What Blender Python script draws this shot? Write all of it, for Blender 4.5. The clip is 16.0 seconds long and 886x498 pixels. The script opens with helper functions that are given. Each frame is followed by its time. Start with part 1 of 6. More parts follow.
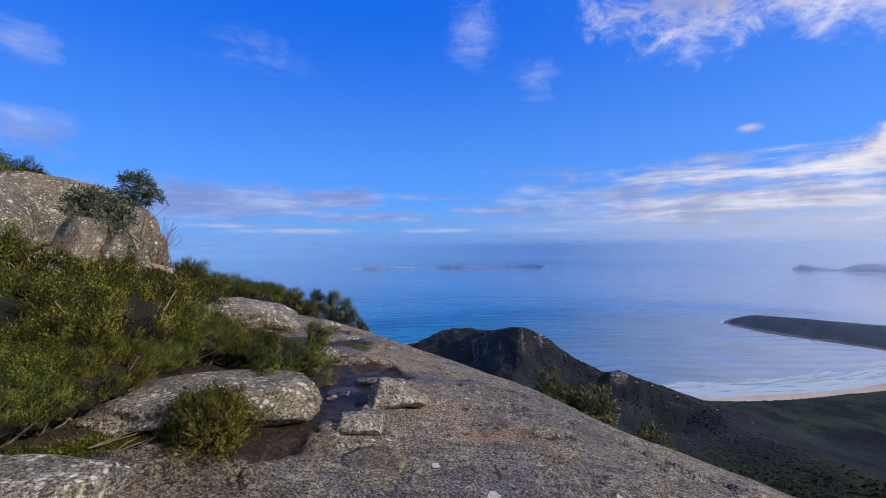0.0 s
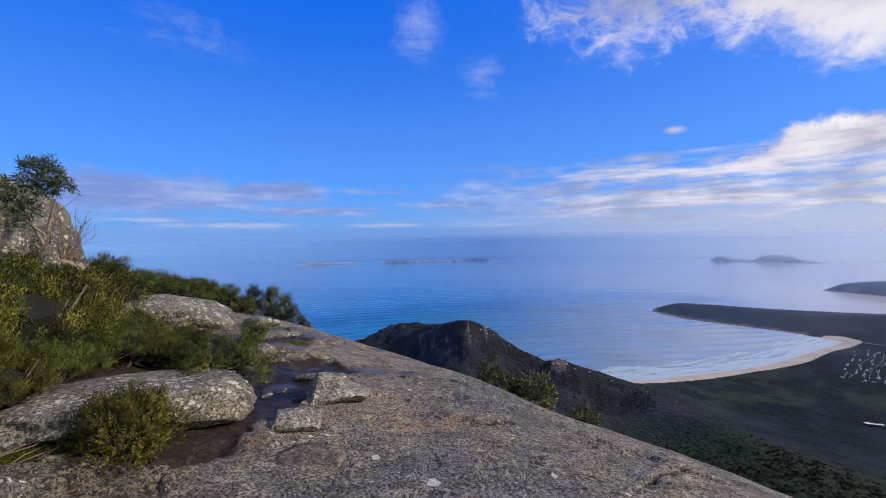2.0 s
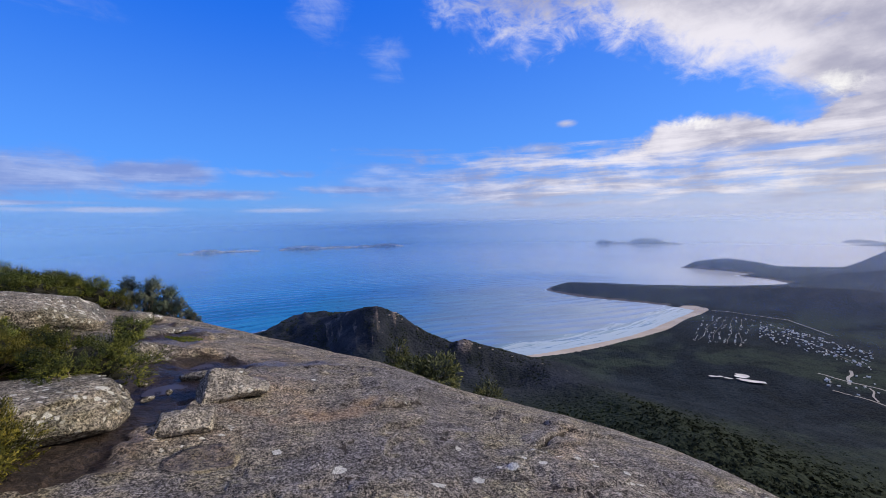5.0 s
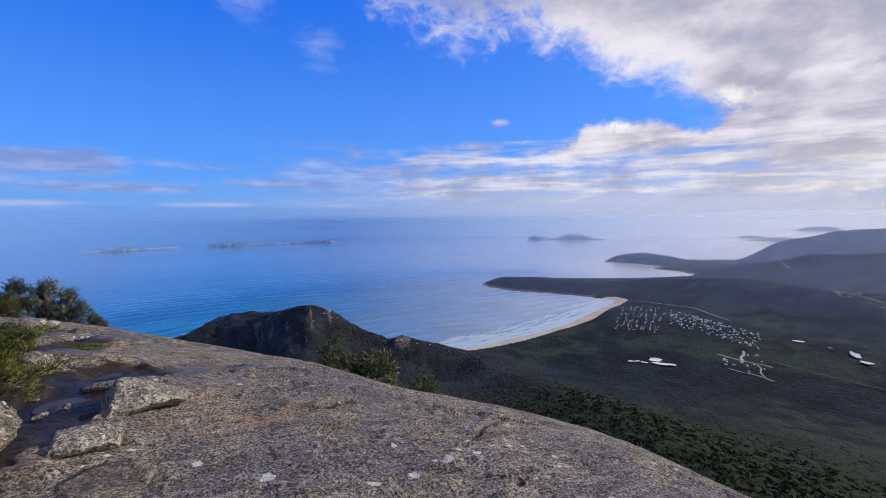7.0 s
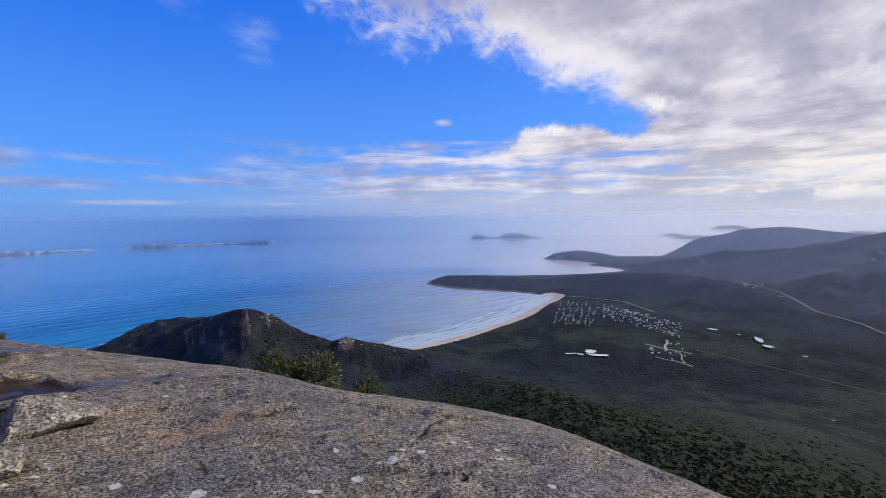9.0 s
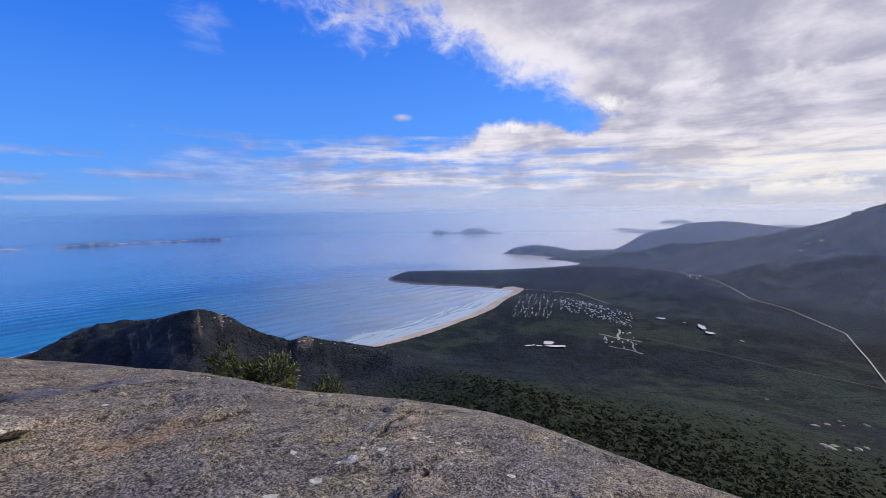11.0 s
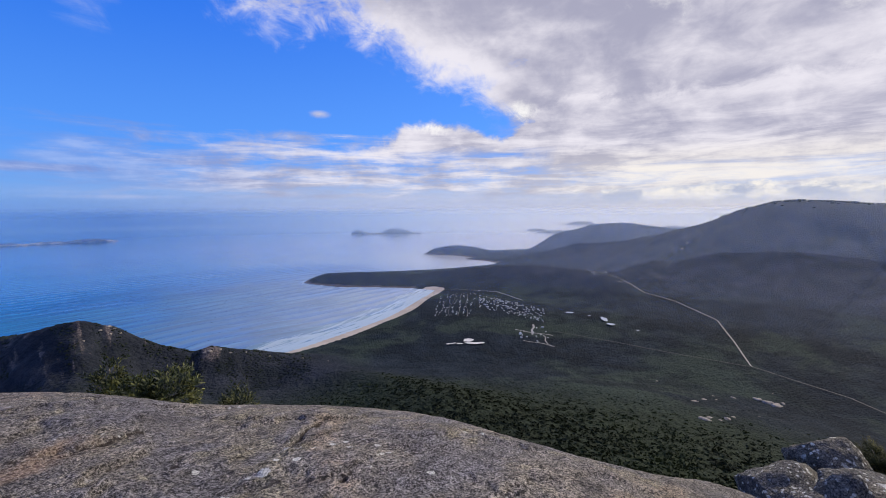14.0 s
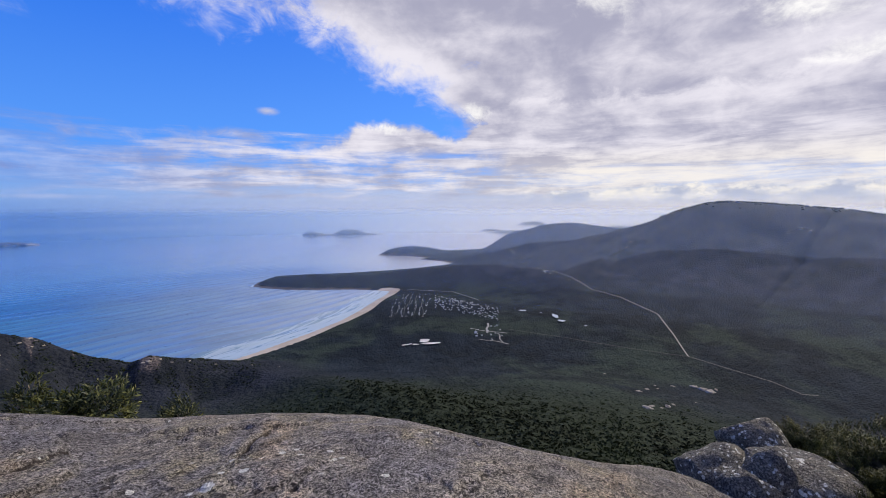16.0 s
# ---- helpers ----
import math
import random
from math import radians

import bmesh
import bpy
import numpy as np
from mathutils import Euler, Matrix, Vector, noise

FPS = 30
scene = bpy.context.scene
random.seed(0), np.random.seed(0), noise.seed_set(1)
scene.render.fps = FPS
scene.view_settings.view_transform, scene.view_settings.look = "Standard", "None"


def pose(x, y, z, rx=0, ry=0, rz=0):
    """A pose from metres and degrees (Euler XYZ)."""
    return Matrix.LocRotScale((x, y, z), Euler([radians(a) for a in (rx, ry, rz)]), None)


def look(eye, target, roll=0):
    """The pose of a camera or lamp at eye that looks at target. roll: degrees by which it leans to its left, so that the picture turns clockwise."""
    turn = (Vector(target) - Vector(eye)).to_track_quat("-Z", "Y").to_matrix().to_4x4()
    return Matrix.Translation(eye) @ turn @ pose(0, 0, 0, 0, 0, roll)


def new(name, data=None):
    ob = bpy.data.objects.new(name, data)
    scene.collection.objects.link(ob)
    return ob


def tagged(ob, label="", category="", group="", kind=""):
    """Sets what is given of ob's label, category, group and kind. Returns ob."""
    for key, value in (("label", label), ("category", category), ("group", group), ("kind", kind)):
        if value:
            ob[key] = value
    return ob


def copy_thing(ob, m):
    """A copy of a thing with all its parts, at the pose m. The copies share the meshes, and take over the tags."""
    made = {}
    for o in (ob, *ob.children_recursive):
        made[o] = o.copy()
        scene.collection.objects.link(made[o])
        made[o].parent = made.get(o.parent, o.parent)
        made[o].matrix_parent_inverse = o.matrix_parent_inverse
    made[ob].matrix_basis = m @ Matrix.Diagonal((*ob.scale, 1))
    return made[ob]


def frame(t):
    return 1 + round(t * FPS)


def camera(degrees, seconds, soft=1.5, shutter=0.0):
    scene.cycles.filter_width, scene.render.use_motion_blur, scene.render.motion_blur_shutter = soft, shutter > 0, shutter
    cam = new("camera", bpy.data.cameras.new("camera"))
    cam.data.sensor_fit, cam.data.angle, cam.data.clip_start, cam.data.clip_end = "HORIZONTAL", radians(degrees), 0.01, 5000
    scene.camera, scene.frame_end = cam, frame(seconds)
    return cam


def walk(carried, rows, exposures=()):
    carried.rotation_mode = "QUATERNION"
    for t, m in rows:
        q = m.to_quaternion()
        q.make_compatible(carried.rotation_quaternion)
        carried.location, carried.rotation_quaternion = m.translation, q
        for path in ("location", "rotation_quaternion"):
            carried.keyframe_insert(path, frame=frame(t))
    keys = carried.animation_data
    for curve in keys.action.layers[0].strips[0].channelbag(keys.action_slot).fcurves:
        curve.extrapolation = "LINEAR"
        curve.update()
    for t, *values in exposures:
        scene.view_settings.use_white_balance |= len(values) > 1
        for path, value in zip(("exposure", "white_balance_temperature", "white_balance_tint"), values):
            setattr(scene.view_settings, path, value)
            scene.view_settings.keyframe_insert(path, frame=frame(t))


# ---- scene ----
cam = camera(93.0, 16.0, soft=0.7)
PATH = [
    (0.0, 0.000, -0.000, 0.000, -0.00, -0.77, 0.87),
    (0.5, 0.010, 0.005, -0.019, -1.90, -0.96, 0.96),
    (1.0, 0.031, 0.013, -0.029, -3.82, -1.16, 0.97),
    (1.5, 0.051, 0.021, -0.037, -5.44, -1.40, 1.02),
    (2.0, 0.064, 0.023, -0.048, -7.26, -1.62, 1.06),
    (2.5, 0.065, 0.024, -0.052, -9.28, -2.00, 1.02),
    (3.0, 0.070, 0.027, -0.050, -11.13, -2.38, 0.99),
    (3.5, 0.083, 0.029, -0.058, -13.34, -2.77, 0.95),
    (4.0, 0.088, 0.023, -0.060, -15.59, -3.18, 1.09),
    (6.5, 0.110, 0.026, -0.066, -26.13, -4.42, 0.90),
    (7.0, 0.119, 0.028, -0.068, -28.40, -4.51, 0.84),
    (7.5, 0.122, 0.025, -0.068, -30.63, -4.53, 0.78),
    (8.0, 0.130, 0.028, -0.070, -32.35, -4.63, 0.77),
    (8.5, 0.133, 0.029, -0.070, -34.22, -4.68, 0.78),
    (9.0, 0.135, 0.026, -0.069, -36.00, -4.72, 0.74),
    (11.5, 0.162, 0.029, -0.076, -42.82, -5.48, 0.82),
    (12.0, 0.159, 0.024, -0.076, -44.61, -5.48, 0.71),
    (12.5, 0.160, 0.021, -0.077, -46.73, -5.50, 0.53),
    (13.0, 0.166, 0.019, -0.082, -48.53, -5.47, 0.44),
    (13.5, 0.172, 0.017, -0.086, -50.16, -5.47, 0.37),
    (14.0, 0.178, 0.014, -0.087, -52.07, -5.41, 0.29),
    (14.5, 0.181, 0.011, -0.090, -53.68, -5.40, 0.29),
    (15.0, 0.182, 0.008, -0.089, -55.04, -5.37, 0.31),
    (15.5, 0.187, 0.004, -0.092, -56.68, -5.40, 0.29),
    (16.0, 0.194, 0.002, -0.093, -58.21, -5.37, 0.28),
]
walk(cam, [(t, pose(x, y, z, 90 + pitch, roll, yaw)) for t, x, y, z, yaw, pitch, roll in PATH])

# ---- light ----
SUN_AZ, SUN_EL = 104.0, 31.0          # degrees, to the right of the first view and above the horizon
SUN_STRENGTH, SKY_STRENGTH = 3.5, 0.1


def spot(az, r, z=0.0):
    """A place by its bearing in degrees from +y towards +x, its distance and its height."""
    a = radians(az)
    return Vector((r * math.sin(a), r * math.cos(a), z))


sun = new("sun", bpy.data.lights.new("sun", "SUN"))
sun.data.energy, sun.data.angle, sun.data.color = SUN_STRENGTH, radians(3.0), (1.0, 0.90, 0.74)
sun.matrix_world = look(spot(SUN_AZ, 60 * math.cos(radians(SUN_EL)), 60 * math.sin(radians(SUN_EL))), (0, 0, 0))


class Val:
    """A socket of a node tree with arithmetic."""

    def __init__(self, tree, sock):
        self.tree, self.sock = tree, sock

    def op(self, kind, *others, clamp=False):
        n = self.tree.nodes.new("ShaderNodeMath")
        n.operation, n.use_clamp = kind, clamp
        for i, o in enumerate((self, *others)):
            if isinstance(o, Val):
                self.tree.links.new(o.sock, n.inputs[i])
            else:
                n.inputs[i].default_value = o
        return Val(self.tree, n.outputs[0])

    def __add__(self, o): return self.op("ADD", o)
    def __radd__(self, o): return self.op("ADD", o)
    def __sub__(self, o): return self.op("SUBTRACT", o)
    def __rsub__(self, o): return (self * -1.0).op("ADD", o)
    def __mul__(self, o): return self.op("MULTIPLY", o)
    def __rmul__(self, o): return self.op("MULTIPLY", o)
    def __truediv__(self, o): return self.op("DIVIDE", o)
    def max(self, o): return self.op("MAXIMUM", o)
    def min(self, o): return self.op("MINIMUM", o)

    def step(self, a, b, lo=0.0, hi=1.0):
        """Smooth step from lo at a to hi at b."""
        n = self.tree.nodes.new("ShaderNodeMapRange")
        n.interpolation_type = "SMOOTHSTEP"
        self.tree.links.new(self.sock, n.inputs["Value"])
        for key, v in (("From Min", a), ("From Max", b), ("To Min", lo), ("To Max", hi)):
            n.inputs[key].default_value = v
        return Val(self.tree, n.outputs["Result"])


class Tree:
    """Short forms for building node trees."""

    def __init__(self, tree):
        self.t = tree
        tree.nodes.clear()

    def node(self, kind, **kw):
        n = self.t.nodes.new(kind)
        for k, v in kw.items():
            setattr(n, k, v)
        return n

    def put(self, sock, v):
        if isinstance(v, Val):
            self.t.links.new(v.sock, sock)
        elif isinstance(v, bpy.types.NodeSocket):
            self.t.links.new(v, sock)
        elif isinstance(v, tuple) and len(v) == 3 and sock.type == "RGBA":
            sock.default_value = (*v, 1)
        else:
            sock.default_value = v

    def val(self, sock): return Val(self.t, sock)

    def noise(self, vec, scale, detail=4.0, rough=0.55, distortion=0.0, out="Fac"):
        n = self.node("ShaderNodeTexNoise")
        self.put(n.inputs["Vector"], vec)
        n.inputs["Scale"].default_value, n.inputs["Detail"].default_value = scale, detail
        n.inputs["Roughness"].default_value, n.inputs["Distortion"].default_value = rough, distortion
        return self.val(n.outputs[out])

    def voronoi(self, vec, scale, feature="F1", out="Distance", rand=1.0):
        n = self.node("ShaderNodeTexVoronoi", feature=feature)
        self.put(n.inputs["Vector"], vec)
        n.inputs["Scale"].default_value, n.inputs["Randomness"].default_value = scale, rand
        return self.val(n.outputs[out])

    def mix(self, fac, a, b, kind="MIX"):
        n = self.node("ShaderNodeMix", data_type="RGBA", blend_type=kind)
        self.put(n.inputs[0], fac), self.put(n.inputs[6], a), self.put(n.inputs[7], b)
        return n.outputs[2]

    def vec(self, x, y, z):
        n = self.node("ShaderNodeCombineXYZ")
        for i, v in enumerate((x, y, z)):
            self.put(n.inputs[i], v)
        return n.outputs[0]

    def scaled(self, vec, s):
        n = self.node("ShaderNodeMapping")
        self.put(n.inputs["Vector"], vec)
        n.inputs["Scale"].default_value = s
        return n.outputs[0]

    def curve(self, v, pts):
        """A line of straight runs through (place, value), level beyond its ends."""
        (a, b), (lo, hi) = (pts[0][0], pts[-1][0]), (min(p[1] for p in pts), max(p[1] for p in pts))
        n = self.node("ShaderNodeValToRGB")
        self.put(n.inputs[0], (v - a) * (1.0 / (b - a)))
        stops = n.color_ramp.elements
        for i, (p, w) in enumerate(pts):
            e = stops[i] if i < 1 else stops[-1] if i == len(pts) - 1 else stops.new((p - a) / (b - a))
            e.position, k = (p - a) / (b - a), (w - lo) / (hi - lo)
            e.color = (k, k, k, 1)
        return self.val(n.outputs[0]) * (hi - lo) + lo

    def attr(self, name):
        return self.val(self.node("ShaderNodeAttribute", attribute_name=name).outputs["Fac"])


CLOUDS = [  # bearing, height, half width, half height in degrees, density: the loose clouds that stand apart from the deck
    (-45, 11.5, 5, 3.4, 0.80), (-45, 19.5, 5, 2.2, 0.60), (-29, 5.4, 15, 2.6, 1.35), (-14, 6.0, 7, 1.5, 1.45), (-9, 3.6, 10, 0.8, 1.1), (9, 4.3, 8, 0.7, 1.2), (-2, 6.3, 7, 0.6, 0.8), (-19, 1.9, 8, 0.40, 1.25), (0, 1.7, 7, 0.35, 1.05), (14, 1.5, 8, 0.35, 1.1), (-26, 2.6, 9, 0.35, 1.0), (-24, 23, 10, 4.0, 0.45),
    (4.5, 26, 4.5, 5.0, 0.66), (13, 20.5, 4.0, 3.6, 0.58), (36.2, 12.0, 1.5, 0.5, 0.9), (19.5, 8.0, 6.5, 1.0, 0.8), (33, 9.0, 8, 0.9, 0.7), (8, 9.5, 9, 0.6, 0.40), (62.6, 12.2, 2.2, 1.9, 1.25), (66, 3.6, 5, 0.9, 1.1)]


def make_world():
    world = bpy.data.worlds.new("sky")
    scene.world = world
    world.use_nodes = True
    T = Tree(world.node_tree)
    out, bg = T.node("ShaderNodeOutputWorld"), T.node("ShaderNodeBackground")
    T.put(out.inputs[0], bg.outputs[0])
    bg.inputs["Strength"].default_value = SKY_STRENGTH
    sky = T.node("ShaderNodeTexSky", sky_type="NISHITA", sun_disc=False, sun_elevation=radians(SUN_EL), sun_rotation=radians(SUN_AZ), altitude=500, air_density=1.0, dust_density=0.4, ozone_density=2.5)
    geo = T.node("ShaderNodeTexCoord")
    sep = T.node("ShaderNodeSeparateXYZ")
    T.put(sep.inputs[0], geo.outputs["Generated"])
    x, y, z = (T.val(sep.outputs[i]) for i in range(3))
    az = x.op("ARCTAN2", y) * 57.2958
    el = z.op("ARCSINE") * 57.2958
    toward = az.step(-10, 95)
    # clear sky: deep saturated blue, paler towards the horizon and towards the sun
    tinted = T.mix(1.0, sky.outputs[0], (0.30, 0.85, 2.0), "MULTIPLY")
    blue = T.mix(el.step(2.0, 30.0), (1.15, 3.5, 9.3), (0.05, 1.55, 8.9))
    blue = T.mix(el.step(35, 85), blue, (0.05, 0.9, 5.5))
    blue = T.mix(toward * 0.35, blue, (1.9, 4.0, 9.0))
    blue = T.mix(0.25, blue, tinted)
    haze = T.mix(toward, (1.75, 3.75, 8.0), (8.4, 7.55, 6.7))
    haze = T.mix(az.step(10, 50, 0.0, 0.5) * az.step(85, 55), haze, (6.2, 6.4, 7.8))
    clear = T.mix(el.step(-0.5, 7.0, 0.95, 0.0), blue, haze)
    # layers of cloud seen in perspective
    h = (z.max(0.0) + 0.09)
    flat = T.vec(x / h, y / h, 0.0)
    n1 = T.noise(flat, 0.55, 5.0, 0.5, 0.3)
    n2 = T.noise(flat, 2.6, 6.0, 0.6, 0.4)
    streak = T.noise(T.vec(az * 0.020, el * 0.16, 0.0), 4.0, 7.0, 0.6, 0.5)
    billow = T.noise(T.vec(az * 0.05, el * 0.065, 9.0), 1.5, 4.0, 0.55, 0.4)
    puff = T.noise(T.vec(az * 0.05, el * 0.075, 3.0), 3.4, 7.0, 0.60, 0.3)
    wisp = T.noise(T.vec(az * 0.05 + el * 0.03, el * 0.07 - az * 0.012, 7.0), 4.2, 8.0, 0.66, 0.6)
    # the great deck: its lower edge falls from wisps high up to a billowing front, with blue sky under it
    edge = T.curve(az, ((5, 31), (15, 27), (22, 22.5), (31, 19.5), (39, 20.5), (46, 18.5), (49, 16.8), (57, 13.8), (60.5, 11.0), (63, 8.5), (70, 6.0), (110, 5.0)))
    inside = el - edge + (billow - 0.5) * 6.0 + (puff - 0.5) * 8.0 + (wisp - 0.5) * 7.0
    torn = ((wisp - 0.5) * 3.0 + (puff - 0.5) * 1.2 + T.curve(az, ((8, -0.3), (16, 0.05), (24, 0.45), (34, 0.6), (42, 0.95), (50, 1.6)))).step(-0.15, 1.25)
    deck = inside.step(-1.0, 4.0) * torn
    loose = None
    for a, e, wa, we, amp in CLOUDS:
        u, v = (az - a) * (1.0 / wa), (el - e) * (1.0 / we)
        g = ((u * u + v * v) * -1.0).op("EXPONENT") * amp
        loose = g if loose is None else loose.max(g)
    loose = (loose + (wisp - 0.5) * el.step(12.0, 19.0, 1.5, 1.0) + (streak - 0.5) * 0.7).step(0.25, 1.15) * loose.step(0.02, 0.45) * el.step(14.0, 22.0, 0.85, 0.75)
    top = T.curve(az, ((34, 7.0), (42, 8.6), (45, 10.0), (47, 11.4), (51, 11.8), (55, 10.9), (58, 10.0), (60, 9.4), (63, 12.0), (68, 14.0)))
    bank = (top - el + (puff - 0.5) * 4.0 + (wisp - 0.5) * 3.5).step(-0.3, 1.2) * (el - 6.4 + (streak - 0.5) * 7.0).step(-1.8, 1.8) * (az + (puff - 0.5) * 14.0 + (streak - 0.5) * 12.0).step(38, 46)
    # thin sheets of stratus below it, one above the other
    sheet = T.noise(T.vec(az * 0.022 + 3.0, el * 0.20 - az * 0.002, 4.0), 4.0, 7.0, 0.58, 0.35)
    sheets = (sheet * 0.7 + streak * 0.3 + (wisp - 0.5) * 0.30 + T.curve(el, ((0.6, -0.12), (2.0, 0.03), (4.0, 0.09), (6.0, 0.07), (8.0, 0.02), (9.5, -0.10), (11.0, -0.5)))).step(0.36, 0.66)
    sheets = sheets * T.curve(az + (puff - 0.5) * 16.0, ((4, 0.0), (12, 0.5), (22, 0.85), (40, 0.92), (60, 0.95)))
    bank = bank.max(sheets)
    right = (az + (puff - 0.5) * 14.0).step(58, 68) * (el + (streak - 0.5) * 6.0).step(2.0, 5.5, 0.35, 1.0)
    low = (streak + (el - 1.9).op("ABSOLUTE") * -0.08).step(0.44, 0.62) * az.step(0, 60, 0.22, 0.7)
    cumulus = (1.6 - (el - 1.6).op("ABSOLUTE") + (puff - 0.5) * 5.5 + (wisp - 0.5) * 3.0).step(0.2, 1.2) * (az + (puff - 0.5) * 30.0).step(60, 76)
    overhead = (el + (n2 - 0.5) * 14.0).step(33.0, 46.0) * 0.8
    behind = (az.op("ABSOLUTE") + (billow - 0.5) * 30.0).step(104.0, 120.0) * el.step(2.0, 10.0) * 0.85
    mask = deck.max(overhead).max(behind).max(bank).max(right).max(loose).max(low).max(cumulus)
    # shading of the cloud: bright rims, grey bodies, warm light low down towards the sun
    rim_light = inside.step(9.0, 1.0) * 0.50 * el.step(9.0, 14.0) * az.step(67.0, 58.0)
    bands = (streak - 0.5) * el.step(14.0, 6.0, 0.2, 1.8) + (n1 - 0.5) * el.step(7.0, 12.0, 0.4, 2.3) + (n2 - 0.5) * 0.7 + (billow - 0.5) * 0.9 + (puff - 0.5) * 1.1
    lit = (bands + rim_light + 0.30 + bank * 0.25).step(0.05, 1.0)
    body = T.mix(lit, (4.0, 4.0, 5.3), (8.5, 8.2, 9.0))
    body = T.mix(az.step(38, 10), body, T.mix(lit, (2.2, 3.0, 6.4), (4.6, 5.5, 8.5)))
    warm = az.step(48, 78) * (el - 4.0).op("ABSOLUTE").step(4.5, 0.5)
    body = T.mix(warm * (lit * 0.5 + 0.3), body, (9.7, 9.1, 8.3))
    body = T.mix(el.step(3.2, 1.4) * az.step(35, 12) * 0.6, body, (6.0, 6.9, 9.2))
    glow = None
    for a, e, wa, we in ((62.3, 12.4, 2.4, 1.6), (50.5, 10.6, 4.0, 1.3), (98.2, 19.8, 6.5, 3.2), (79.0, 24.5, 4.5, 4.0), (86.0, 27.0, 9.0, 3.0), (104.0, 15.0, 6.0, 1.6)):
        u, v = (az - a) * (1.0 / wa), (el - e) * (1.0 / we)
        g = ((u * u + v * v) * -1.0).op("EXPONENT")
        glow = g if glow is None else glow.max(g)
    glow = (glow * 0.8 + (wisp - 0.5) * 1.5 + (puff - 0.5) * 1.4 + (streak - 0.5) * el.step(14.0, 8.0, 0.2, 1.6)).step(0.35, 1.25) * glow.step(0.05, 0.5)
    body = T.mix(glow * 0.75, body, (12.0, 11.8, 11.2))
    knob = T.noise(T.vec(az * 0.09, el * 0.15, 5.0), 3.0, 6.0, 0.6)
    heads = T.mix((knob + (el - 2.0) * 0.05).step(0.40, 0.60), (4.9, 5.3, 6.7), (9.6, 9.1, 8.5))
    body = T.mix(cumulus * el.step(5.0, 3.2), body, heads)
    T.put(bg.inputs["Color"], T.mix(mask * el.step(-0.2, 2.2), clear, body))


make_world()
scene.view_settings.exposure = 0.0


# ---- materials ----
def material(name):
    m = bpy.data.materials.new(name)
    m.use_nodes = True
    T = Tree(m.node_tree)
    out, bsdf = T.node("ShaderNodeOutputMaterial"), T.node("ShaderNodeBsdfPrincipled")
    T.put(out.inputs[0], bsdf.outputs[0])
    T.bsdf, T.out = bsdf, out
    return m, T


def bump(T, height, strength, dist):
    n = T.node("ShaderNodeBump")
    n.inputs["Strength"].default_value, n.inputs["Distance"].default_value = strength, dist
    T.put(n.inputs["Height"], height)
    T.put(T.bsdf.inputs["Normal"], n.outputs[0])


